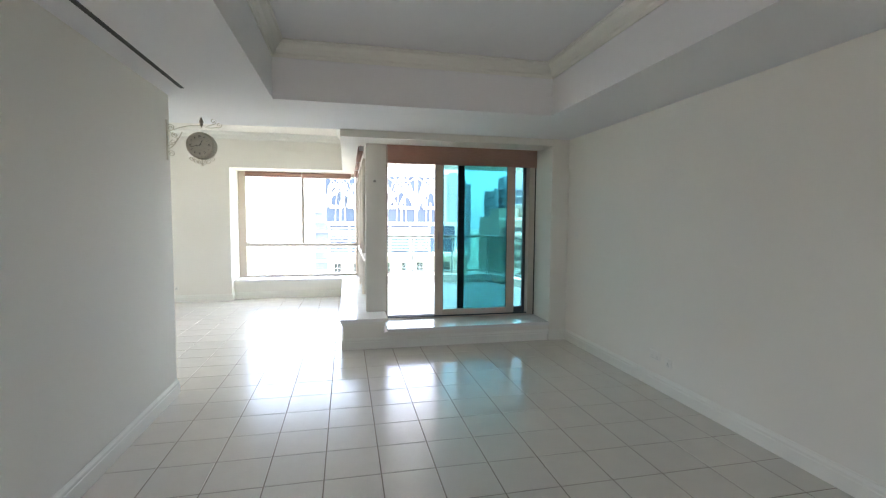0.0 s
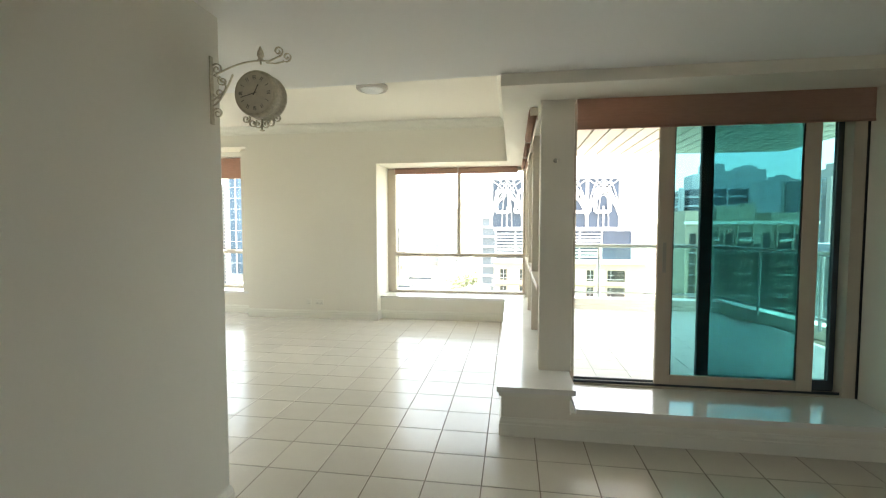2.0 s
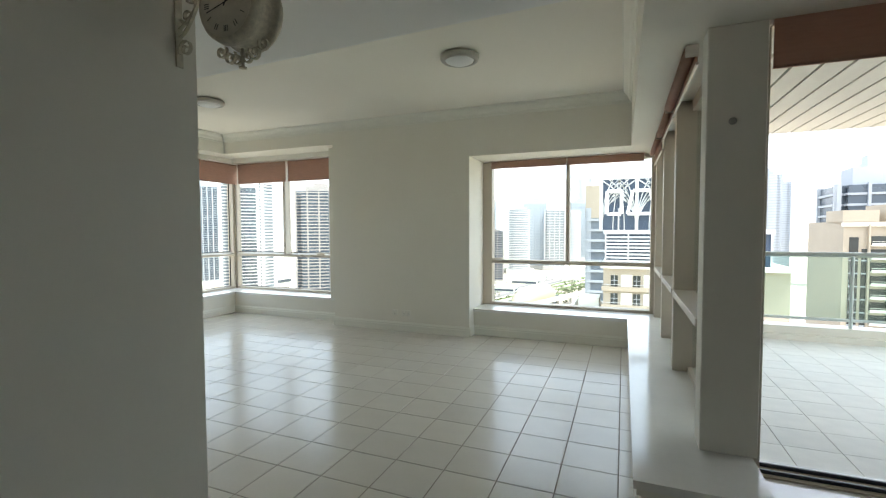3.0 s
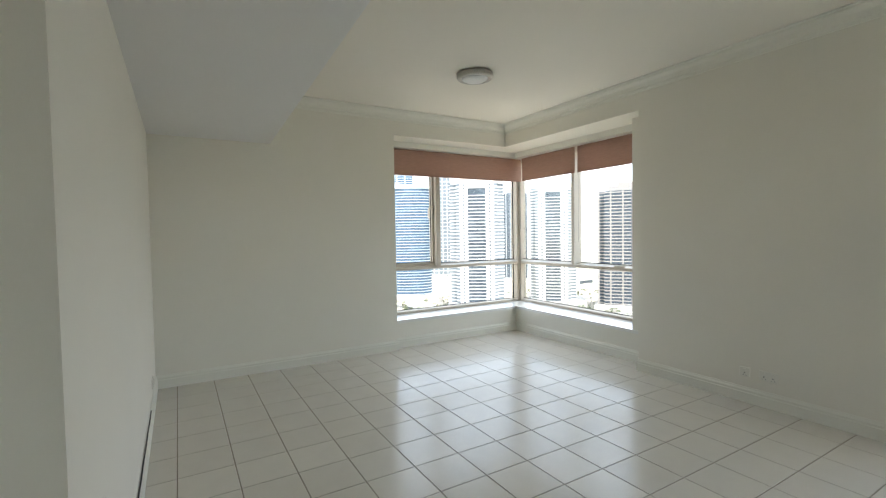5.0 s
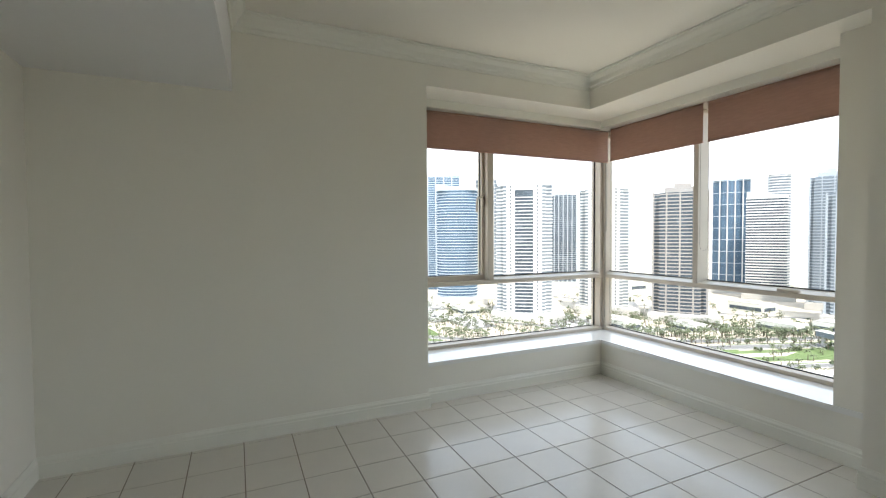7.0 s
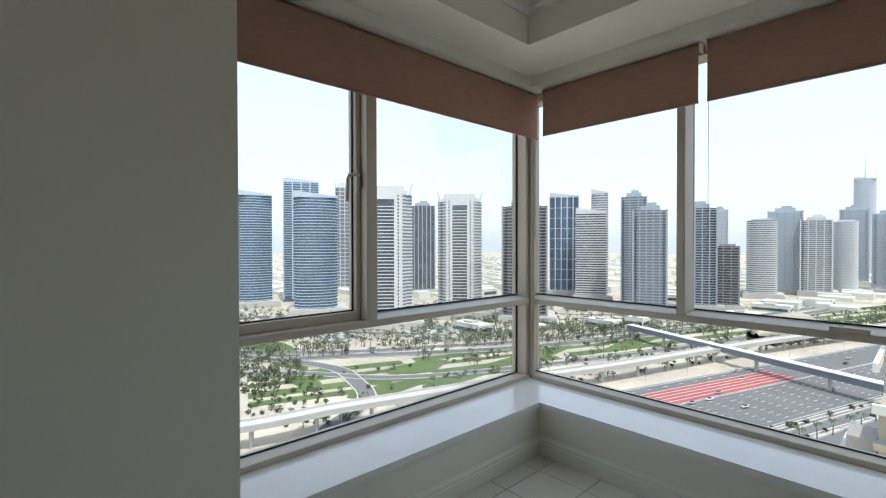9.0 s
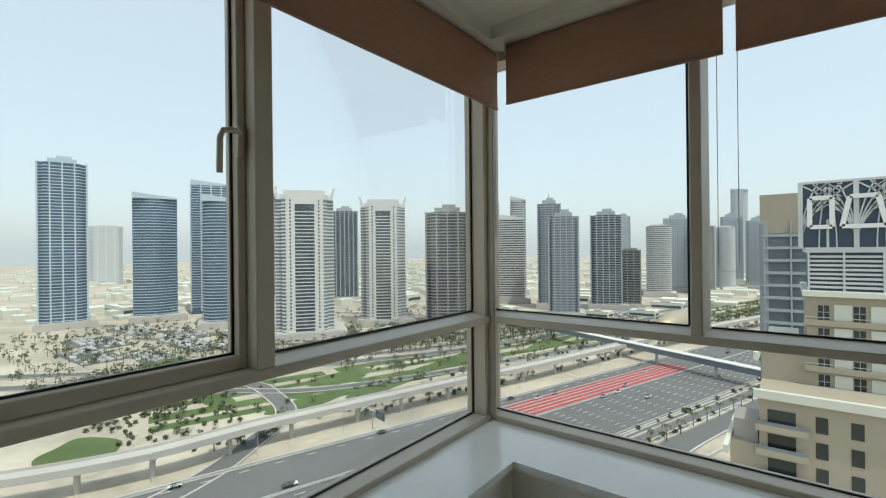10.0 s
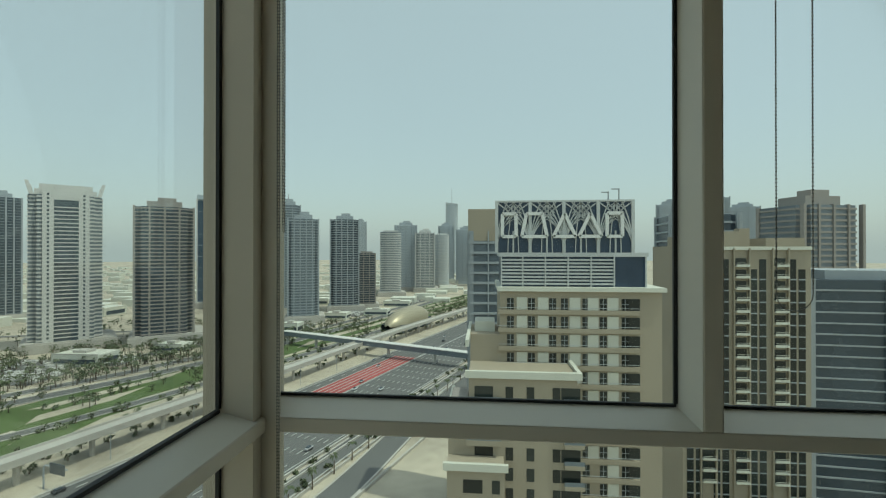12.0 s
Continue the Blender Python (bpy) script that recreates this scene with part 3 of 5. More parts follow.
plate("wall_socket", "white double socket on the east wall", pose(X_R, 2.80, 0.31, 0, 0, -90), 0.146, 0.086, "socket")
plate("wall_socket", "white single outlet on the east wall", pose(X_R, 2.62, 0.29, 0, 0, -90), 0.086, 0.086, "socket")
plate("wall_socket", "white double socket on the living room wall", pose(-2.74, Y_N, 0.275, 0, 0, 0), 0.146, 0.086, "socket")
plate("wall_socket", "white single outlet on the living room wall", pose(-2.93, Y_N, 0.275, 0, 0, 0), 0.086, 0.086, "socket")
plate("wall_socket", "white single outlet on the south wall", pose(-5.7, Y_S, 0.25, 0, 0, 180), 0.146, 0.086, "socket")
plate("wall_switch", "white light switch beside the balcony door", pose(X_R, 4.34, 1.40, 0, 0, -90), 0.086, 0.086, "switch")

# Thin tube added in place of the dark gap line on the baseboard.
bm = bmesh.new()
tube(bm, [(-5.25 + 0.25 * i, Y_S + 0.008 + 0.002 * (i % 2), 0.141) for i in range(12)], 0.004, 6)
tagged(part("cable", bm, M_BLACK), "dark gap line along the baseboard top, built as a thin tube", "cable")

# ---- station clock ----
CX, CY, CZ = -0.805, 3.425, 2.20
ck = thing("wall_clock", X_L, CY, CZ, "cream wrought iron double-faced bracket clock on the wall end", "clock")
boxes("wall_plate", [(X_L, X_L + 0.006, CY - 0.012, CY + 0.012, 2.07, 2.41)], M_IRON, ck)


def flat_curl(b, cx, cz, r0, turns, start, sign=1, w=0.011, th=0.0035, y=CY):
    """A spiral of flat bar in the plane of the bracket."""
    pts = []
    n = int(22 * turns)
    for i in range(n + 1):
        u = i / n
        a = start + sign * 2 * math.pi * turns * u
        r = r0 * (1 - 0.78 * u)
        pts.append((cx + r * math.cos(a), cz + r * math.sin(a)))
    ribbon(b, pts, w, th, y)


def ribbon(b, pts, w=0.011, th=0.0035, y=CY):
    rings = []
    for i, p in enumerate(pts):
        q0, q1 = pts[max(i - 1, 0)], pts[min(i + 1, len(pts) - 1)]
        dx, dz = q1[0] - q0[0], q1[1] - q0[1]
        k = math.hypot(dx, dz) or 1
        nx, nz = -dz / k * th / 2, dx / k * th / 2
        rings.append([b.verts.new((p[0] + s * nx, y + e * w / 2, p[1] + s * nz)) for s, e in ((1, 1), (1, -1), (-1, -1), (-1, 1))])
    for u, v in zip(rings, rings[1:]):
        for k in range(4):
            b.faces.new((u[k], u[(k + 1) % 4], v[(k + 1) % 4], v[k]))
    b.faces.new(rings[0][::-1])
    b.faces.new(rings[-1])


R = 0.111
bm = bmesh.new()
ribbon(bm, [(X_L + 0.02 + 0.0125 * i, 2.315 + 0.055 * math.sin(i / 24 * math.pi * 0.5) + 0.012 * math.sin(i / 24 * math.pi)) for i in range(25)] + [(CX + 0.07, 2.378), (CX + 0.10, 2.39)])
flat_curl(bm, CX + 0.095, 2.415, 0.027, 1.4, -1.6)
flat_curl(bm, CX + 0.14, 2.385, 0.025, 1.4, -2.4)
ribbon(bm, [(CX + 0.03, 2.362), (CX + 0.08, 2.356), (CX + 0.125, 2.364)])
flat_curl(bm, X_L + 0.035, 2.345, 0.030, 1.5, 2.6, -1)
flat_curl(bm, X_L + 0.065, 2.285, 0.026, 1.4, 2.0, 1)
flat_curl(bm, X_L + 0.045, 2.225, 0.028, 1.4, 3.3, 1)
flat_curl(bm, X_L + 0.035, 2.125, 0.030, 1.5, 3.6, -1)
ribbon(bm, [(X_L + 0.008 + 0.115 * u, 2.165 + 0.15 * u ** 1.6) for u in [i / 14 for i in range(15)]])
ribbon(bm, [(X_L + 0.008 + 0.075 * math.sin(u * 3.14), 2.19 + 0.13 * u) for u in [i / 14 for i in range(15)]])
part("scroll_bracket", bm, M_IRON, ck)
bm = bmesh.new()
for i, (dx, rr, s) in enumerate(((-0.085, 0.022, 1), (-0.05, 0.024, 1), (-0.022, 0.022, 1), (0.022, 0.022, -1), (0.05, 0.024, -1), (0.085, 0.022, -1))):
    zc = CZ - math.sqrt(max(0.0, 0.135 ** 2 - dx ** 2)) - 0.004
    flat_curl(bm, CX + dx, zc, rr, 1.3, 0.6 if s > 0 else 2.5, -s)
tube(bm, [(CX, CY, CZ - R), (CX, CY, CZ - R - 0.055)], 0.005, 8)
lathe(bm, [(0.003, 0), (0.012, 0.003), (0.012, 0.007), (0.004, 0.01)], Matrix.Translation((CX, CY, CZ - R - 0.062)), 12)
part("lower_scrolls", bm, M_IRON, ck)
bm = bmesh.new()
lathe(bm, [(0.004, 0), (0.004, 0.02), (0.016, 0.024), (0.010, 0.032), (0.018, 0.045), (0.014, 0.062), (0.002, 0.09)], Matrix.Translation((CX, CY, 2.355)), 10)
part("finial", bm, M_IRON, ck, "leaf shaped finial")
bm = bmesh.new()
lathe(bm, [(0.088, -0.058), (0.104, -0.062), (R, -0.052), (R + 0.003, -0.03), (R - 0.004, -0.026), (R - 0.004, 0.026), (R + 0.003, 0.03), (R, 0.052), (0.104, 0.062), (0.088, 0.058)], pose(CX, CY, CZ, 90), 40)
part("drum", bm, M_IRON, ck, "round cream painted clock drum", smooth=True)
for s in (-1, 1):
    m = pose(CX, CY + s * 0.0595, CZ, 90 if s < 0 else -90, 0, 0 if s < 0 else 0)
    bm = bmesh.new()
    lathe(bm, [(0.0005, 0), (0.098, 0), (0.098, 0.0015), (0.0005, 0.0015)], m, 36)
    dial = part("dial", bm, M_DIAL, ck, "aged cream clock dial with black numerals")
    bm = bmesh.new()
    for k in range(12):
        a = math.radians(90 - 30 * k)
        mm = m @ Matrix.Translation((0.074 * math.cos(a), 0.074 * math.sin(a), 0.0022)) @ Matrix.Rotation(a - math.pi / 2, 4, "Z")
        for off in ((-0.006, 0.0, 0.006) if k % 3 == 0 else (-0.004, 0.004) if k % 2 else (0.0,)):
            vs = box(bm, off - 0.0012, off + 0.0012, -0.009, 0.009, -0.0004, 0.0004)
            for v in vs:
                v.co = mm @ v.co
    tagged(part("numerals", bm, M_BLACK, dial), kind="stuff")
    bm = bmesh.new()
    for ang, ln, wd in ((62, 0.045, 0.004), (195, 0.075, 0.003)):
        mm = m @ Matrix.Rotation(math.radians(ang), 4, "Z") @ Matrix.Translation((0, 0, 0.004))
        for v in box(bm, -0.012, ln, -wd / 2, wd / 2, -0.0005, 0.0005):
            v.co = mm @ v.co
    part("clock_hands", bm, M_BLACK, dial)

# ---- balcony ----
BZ = 0.20
structure(boxes("balcony_slab", [(0.84, 4.6, 5.32, 9.2, -0.15, BZ - 0.012)], M_GROUT), "concrete balcony slab under pale tiles", "balcony")
structure(boxes("balcony_kerb", [(0.86, 3.72, 8.86, 9.1, BZ - 0.02, 0.36), (0.86, 3.70, 8.80, 8.86, BZ - 0.02, 0.27)], M_WALL), "cream stepped kerb below the balcony rail", "kerb")
bm = bmesh.new()
prism(bm, [(3.62, 8.98), (4.55, 5.3), (4.75, 5.3), (3.80, 9.1)], BZ - 0.02, 0.36)
structure(part("balcony_kerb_side", bm, M_WALL), "cream kerb on the slanting balcony side", "kerb")
structure(boxes("balcony_ceiling_slab", [(0.84, 4.9, 5.31, 9.5, 2.80, 3.3)], M_SLATGAP), "slab above the balcony slats, coloured dark as shade in the gaps", "ceiling")
bm = bmesh.new()
for i in range(20):
    x = 0.86 + i * 0.2
    box(bm, x, x + 0.178, 5.31, 9.5, 2.765, 2.80)
structure(part("balcony_ceiling", bm, M_SLAT), "pale slatted metal balcony ceiling", "ceiling")
rail = thing("balcony_railing", 2.2, 8.95, 0.36, "grey metal balcony railing with green glass panels", "railing")
bm = bmesh.new()
tube(bm, [(0.9, 8.95, 1.22), (3.58, 8.95, 1.22), (4.5, 5.4, 1.22)], 0.03, 10)
part("top_rail", bm, M_RAIL, rail, smooth=True)
bm = bmesh.new()
tube(bm, [(0.9, 8.95, 0.45), (3.58, 8.95, 0.45), (4.5, 5.4, 0.45)], 0.018, 8)
part("bottom_rail", bm, M_RAIL, rail)
posts = [(0.95, 8.95), (1.85, 8.95), (2.75, 8.95), (3.58, 8.95), (3.81, 8.06), (4.04, 7.17), (4.27, 6.28), (4.48, 5.45)]
for x, y in posts:
    bm = bmesh.new()
    tube(bm, [(x, y, 0.30), (x, y, 1.22)], 0.02, 8)
    part("post", bm, M_RAIL, rail)
for (xa, ya), (xb, yb) in zip(posts, posts[1:]):
    d = Vector((xb - xa, yb - ya)).normalized() * 0.03
    bm = bmesh.new()
    prism(bm, [(xa + d.x, ya + d.y), (xb - d.x, yb - d.y), (xb - d.x - d.y * 0.2, yb - d.y + d.x * 0.2), (xa + d.x - d.y * 0.2, ya + d.y + d.x * 0.2)], 0.47, 1.19)
    ob = part("glass_panel", bm, M_BALGLASS, rail)
    ob.visible_shadow = False

# ---- the city ----
GZ = -90.0
M_SAND = material("pale_sand_ground", (0.42, 0.375, 0.295), 0.95, vary=0.4, scale=0.02, fine=0.2, bump=0.0)
M_ASPHALT = material("grey_asphalt", (0.135, 0.135, 0.13), 0.85, vary=0.12, scale=0.03, fine=0.6, bump=0.0)
M_RED = material("red_road_surface", (0.34, 0.08, 0.075), 0.85, vary=0.15, scale=0.05, fine=0.7, bump=0.0)
M_GRASS = material("dry_green_lawn", (0.085, 0.125, 0.04), 0.95, vary=0.3, scale=0.05, fine=0.8, bump=0.0)
M_MARK = material("white_road_paint", (0.5, 0.5, 0.48), 0.7, bump=0.0)
M_CONC = material("pale_concrete", (0.45, 0.43, 0.39), 0.8, vary=0.1, scale=0.06, fine=1.0, bump=0.0)
M_LEAF = material("dusty_green_leaves", (0.095, 0.115, 0.06), 0.8, vary=0.35, scale=0.3, fine=2, bump=0.0)
M_TRUNK = material("brown_trunk", (0.14, 0.11, 0.08), 0.9, bump=0.0)
M_TB = material("blue_tower_glass", (0.085, 0.14, 0.20), 0.22, vary=0.2, scale=0.06, fine=0.5, bump=0.0)
M_TD = material("dark_tower_glass", (0.065, 0.085, 0.105), 0.25, vary=0.2, scale=0.06, fine=0.5, bump=0.0)
M_TG = material("grey_tower_glass", (0.17, 0.20, 0.225), 0.3, vary=0.25, scale=0.06, fine=0.5, bump=0.0)
M_WHITE = material("white_tower_cladding", (0.60, 0.59, 0.56), 0.6, vary=0.06, scale=0.05, fine=0.4, bump=0.0)
M_GREYC = material("grey_tower_cladding", (0.36, 0.39, 0.41), 0.6, vary=0.08, scale=0.05, fine=0.4, bump=0.0)
M_BLUEC = material("blue_grey_spandrel", (0.46, 0.53, 0.58), 0.45, vary=0.08, scale=0.05, fine=0.4, bump=0.0)
M_BROWN = material("brown_grey_cladding", (0.31, 0.285, 0.26), 0.6, vary=0.08, scale=0.05, fine=0.4, bump=0.0)
M_BEIGE = material("beige_facade_render", (0.36, 0.315, 0.24), 0.75, vary=0.08, scale=0.15, fine=2, bump=0.0)
M_CREAM = material("cream_facade_panel", (0.62, 0.62, 0.54), 0.7, vary=0.06, scale=0.2, fine=2, bump=0.0, per_object=0.06)
M_WINDARK = material("dark_window_glass", (0.025, 0.032, 0.03), 0.15, vary=0.3, scale=0.3, fine=1, bump=0.0, per_object=0.4)
M_SIGNBLUE = material("dark_blue_sign_glass", (0.035, 0.06, 0.10), 0.3, vary=0.2, scale=0.2, bump=0.0)
M_SIGNMETAL = material("pale_grey_sign_metal", (0.50, 0.52, 0.52), 0.5, vary=0.04, scale=0.3, bump=0.0)
M_SIGNLETTER = material("pale_sign_bar_paint", (0.68, 0.69, 0.68), 0.5, vary=0.03, scale=0.3, bump=0.0)
M_GOLD = material("champagne_metal_shell", (0.42, 0.37, 0.26), 0.4, metal=0.4, vary=0.08, scale=0.05, fine=0.5, bump=0.0)
# Haze of distance is put into this pale blue-grey base colour.
M_FAR = material("haze_paled_tower", (0.46, 0.50, 0.53), 0.8, vary=0.05, scale=0.02, fine=0.2, bump=0.0)

bm = bmesh.new()
N = 48
c0 = bm.verts.new((0, 0, GZ))
ring = [bm.verts.new((4600 * math.cos(2 * math.pi * i / N), 4600 * math.sin(2 * math.pi * i / N), GZ)) for i in range(N)]
for i in range(N):
    bm.faces.new((c0, ring[i], ring[(i + 1) % N]))
structure(part("ground", bm, M_SAND), "pale sandy city ground reaching the horizon", "ground")

U, V, O = Vector((0.313, 0.950)), Vector((0.950, -0.313)), Vector((-126.0, 228.0))


def rd(s, p):
    q = O + U * s + V * p
    return (q.x, q.y)


def strip(bm, line, width, z, thick=0.25):
    """A flat ribbon along a 2D line."""
    P = [Vector(p) for p in line]
    prev = None
    for i, p in enumerate(P):
        d = (P[min(i + 1, len(P) - 1)] - P[max(i - 1, 0)]).normalized()
        n = Vector((-d.y, d.x)) * width / 2
        cur = [bm.verts.new((p.x + s * n.x, p.y + s * n.y, z + h)) for s, h in ((1, 0), (1, -thick), (-1, -thick), (-1, 0))]
        if prev:
            for k in range(4):
                bm.faces.new((prev[k], prev[(k + 1) % 4], cur[(k + 1) % 4], cur[k]))
        prev = cur


def smooth_line(pts, n=10):
    """A Catmull-Rom line through the points."""
    P = [Vector(p) for p in pts]
    P = [2 * P[0] - P[1]] + P + [2 * P[-1] - P[-2]]
    out = []
    for a, b, c, d in zip(P, P[1:], P[2:], P[3:]):
        for i in range(n):
            t = i / n
            out.append(0.5 * ((2 * b) + (c - a) * t + (2 * a - 5 * b + 4 * c - d) * t * t + (3 * b - a - 3 * c + d) * t ** 3))
    out.append(P[-2])
    return [(p.x, p.y) for p in out]


bm = bmesh.new()
strip(bm, [rd(-500, 15.5), rd(1600, 15.5)], 71, GZ + 0.35)
structure(part("highway", bm, M_ASPHALT), "wide grey multi-lane highway", "road")
bm = bmesh.new()
strip(bm, [rd(-25, -1), rd(168, -1)], 19.4, GZ + 0.55)
structure(part("red_lanes", bm, M_RED), "red surfaced highway lanes", "road")
bm = bmesh.new()
for p in (-10.5, -6.6, -2.8, 1.1, 5.0):
    strip(bm, [rd(-25, p), rd(168, p)], 0.45, GZ + 0.75)
for p in (-19.5, 9.4, 10.6, 49.5):
    strip(bm, [rd(-450, p), rd(900, p)], 0.4, GZ + 0.75)
for p in (-15.5, 14.5, 18.5, 22.5, 26.5, 30.5, 34.5, 38.5, 42.5, 46):
    for k in range(-26, 50):
        strip(bm, [rd(k * 14, p), rd(k * 14 + 4, p)], 0.32, GZ + 0.75)
tagged(part("road_markings", bm, M_MARK), "white painted lane markings", "road marking", kind="stuff")
SIDE = (([(-620, -120), (-480, 10), (-377, 115), (-325, 194), (-246, 327), (-175, 520), (-95, 820)], 12), ([(-640, -90), (-480, 55), (-354, 180), (-307, 260), (-262, 346), (-195, 530), (-112, 830)], 10),
                 ([(-420, 105), (-353, 147), (-300, 168), (-262, 163), (-229, 150), (-208, 118), (-192, 86), (-182, 30)], 10), ([(-420, -20), (-352, 60), (-338, 104), (-300, 148), (-250, 190), (-205, 280), (-150, 430), (-100, 600)], 8),
                 ([rd(-300, 62), rd(-60, 60), rd(60, 58), rd(260, 62)], 9), ([rd(-300, 76), rd(-60, 80), rd(60, 72), rd(260, 74)], 12),
                 ([(-560, 180), (-420, 240), (-330, 330), (-260, 470), (-180, 760)], 9), ([(-480, 330), (-395, 345), (-330, 345)], 7), ([(-560, 420), (-430, 470), (-330, 510), (-270, 560)], 8))
bm = bmesh.new()
for i, (line, wd) in enumerate(SIDE):
    strip(bm, smooth_line(line), wd, GZ + 0.3 + 0.015 * i)
structure(part("side_roads", bm, M_ASPHALT), "grey curving slip roads and side streets", "road")
bm = bmesh.new()
for line, wd in SIDE:
    P = [Vector(q) for q in smooth_line(line)]
    for s in (-1, 1):
        off = []
        for i, q in enumerate(P):
            d = (P[min(i + 1, len(P) - 1)] - P[max(i - 1, 0)]).normalized()
            off.append((q.x - d.y * s * (wd / 2 + 0.5), q.y + d.x * s * (wd / 2 + 0.5)))
        strip(bm, off, 0.9, GZ + 0.46 + 0.01 * wd + 0.004 * s)
for p in (-21, 52, 57, 67, 87):
    strip(bm, [rd(-450, p), rd(900, p)], 0.8, GZ + 1.2, 1.2)
tagged(part("kerbs", bm, M_CONC), "pale concrete kerbs and barriers along the roads", "kerb", kind="stuff")
bm = bmesh.new()
for i, (cx, cy, rx, ry) in enumerate(((-286, 138, 20, 9), (-256, 174, 16, 8), (-262, 217, 14, 24), (-222, 217, 10, 26), (-264, 66, 18, 14), (-345, 150, 30, 9), (-225, 300, 10, 60), (-400, 160, 60, 14), (-190, 420, 9, 60), (-365, 90, 30, 14), (-236, 175, 9, 34))):
    pts = [(cx + rx * math.cos(a) * (1 + 0.18 * math.sin(3 * a + cx)), cy + ry * math.sin(a) * (1 + 0.15 * math.cos(2 * a + cy))) for a in [2 * math.pi * i / 26 for i in range(26)]]
    prism(bm, pts, GZ - 0.2, GZ + 0.12 + 0.012 * i)
for k, (p, wd) in enumerate(((-92, 9), (-108, 12), (-128, 8), (-146, 12))):
    for s0, s1 in ((-170, -60), (-50, 60), (75, 210), (225, 420), (440, 700)):
        strip(bm, [rd(s0, p), rd(s1, p + 3)], wd, GZ + 0.02 + 0.012 * k, 0.3)
tagged(part("lawn", bm, M_GRASS), "dry green lawns between the slip roads", "grass", kind="stuff")

# elevated metro line
metro = thing("metro_viaduct", -163, 224, GZ, "pale concrete elevated metro viaduct on piers", "viaduct")
ML = smooth_line([(-330, -110), (-225, 46), (-201, 126), (-171, 224), (-146, 296), (-112, 410), (-80, 505), (-30, 640), (50, 860)], 12)
bm = bmesh.new()
strip(bm, ML, 9, GZ + 10.5, 1.8)
part("deck", bm, M_CONC, metro)
bm = bmesh.new()
P = [Vector(p) for p in ML]
for s in (-4.4, 4.4):
    strip(bm, [(p.x + s * 0.97, p.y - s * 0.25) for p in P], 0.4, GZ + 11.6, 1.1)
part("parapet", bm, M_CONC, metro)
dist, nxt = 0.0, 10.0
for a, b in zip(P, P[1:]):
    dist += (b - a).length
    if dist > nxt:
        nxt += 30
        bm = bmesh.new()
        prism(bm, [(b.x + 1.1 * math.cos(k * math.pi / 4), b.y + 1.1 * math.sin(k * math.pi / 4)) for k in range(8)], GZ, GZ + 7.6)
        prism(bm, [(b.x - 3, b.y - 1), (b.x + 3, b.y - 1.6), (b.x + 3, b.y + 0.6), (b.x - 3, b.y + 1.2)], GZ + 7.6, GZ + 8.7)
        part("pier", bm, M_CONC, metro)

# station shell
st = thing("metro_station", -97, 532, GZ, "shell-shaped champagne metal metro station", "station")
bm = bmesh.new()
rows = []
for i in range(19):
    u = -1 + 2 * i / 18
    k = max(0.02, (1 - abs(u) ** 2.4)) ** 0.5
    rows.append([bm.verts.new((-97 + U.x * u * 46 + V.x * 15 * k * math.cos(math.pi * j / 12), 532 + U.y * u * 46 + V.y * 15 * k * math.cos(math.pi * j / 12), GZ + 8 + 17 * k * math.sin(math.pi * j / 12) * (1 + 0.12 * u))) for j in range(13)])
for a, b in zip(rows, rows[1:]):
    for j in range(12):
        bm.faces.new((a[j], a[j + 1], b[j + 1], b[j]))
part("roof_shell", bm, M_GOLD, st, smooth=True)
bm = bmesh.new()
strip(bm, [(-97 - U.x * 40, 532 - U.y * 40), (-97 + U.x * 40, 532 + U.y * 40)], 24, GZ + 9.5, 9.3)
part("concourse", bm, M_TD, st)
fb = thing("footbridge", -80, 400, GZ, "covered pale footbridge across the highway", "bridge")
A, B = Vector((-203, 434)), Vector((-12, 353))
bm = bmesh.new()
strip(bm, [A, B], 6, GZ + 12.5, 4.0)
part("tube", bm, M_TG, fb)
bm = bmesh.new()
strip(bm, [A, B], 7.4, GZ + 13.0, 0.5)
part("roof", bm, M_WHITE, fb)
for u in (0.02, 0.2, 0.38, 0.6, 0.82, 0.98):
    q = A.lerp(B, u)
    boxes("pier", [(q.x - 1, q.x + 1, q.y - 1, q.y + 1, GZ, GZ + 8.5)], M_CONC, fb)


# ---- towers ----
def outline(kind, w, d):
    if kind == "round":
        return [(w / 2 * math.copysign(abs(math.cos(a)) ** 0.75, math.cos(a)), d / 2 * math.copysign(abs(math.sin(a)) ** 0.75, math.sin(a))) for a in [2 * math.pi * i / 28 for i in range(28)]]
    if kind == "bow":
        return [(-w / 2, d / 2), (-w / 2, -d * 0.25)] + [(-w / 2 + w * i / 10, -d * 0.25 - d * 0.25 * math.sin(math.pi * i / 10)) for i in range(1, 10)] + [(w / 2, -d * 0.25), (w / 2, d / 2)]
    c = 0.12 * w
    if kind == "notch":
        return [(-w / 2, -d / 2 + c), (-w / 2 + c, -d / 2 + c), (-w / 2 + c, -d / 2), (w / 2 - c, -d / 2), (w / 2 - c, -d / 2 + c), (w / 2, -d / 2 + c), (w / 2, d / 2), (-w / 2, d / 2)]
    return [(-w / 2, -d / 2), (w / 2, -d / 2), (w / 2, d / 2), (-w / 2, d / 2)]


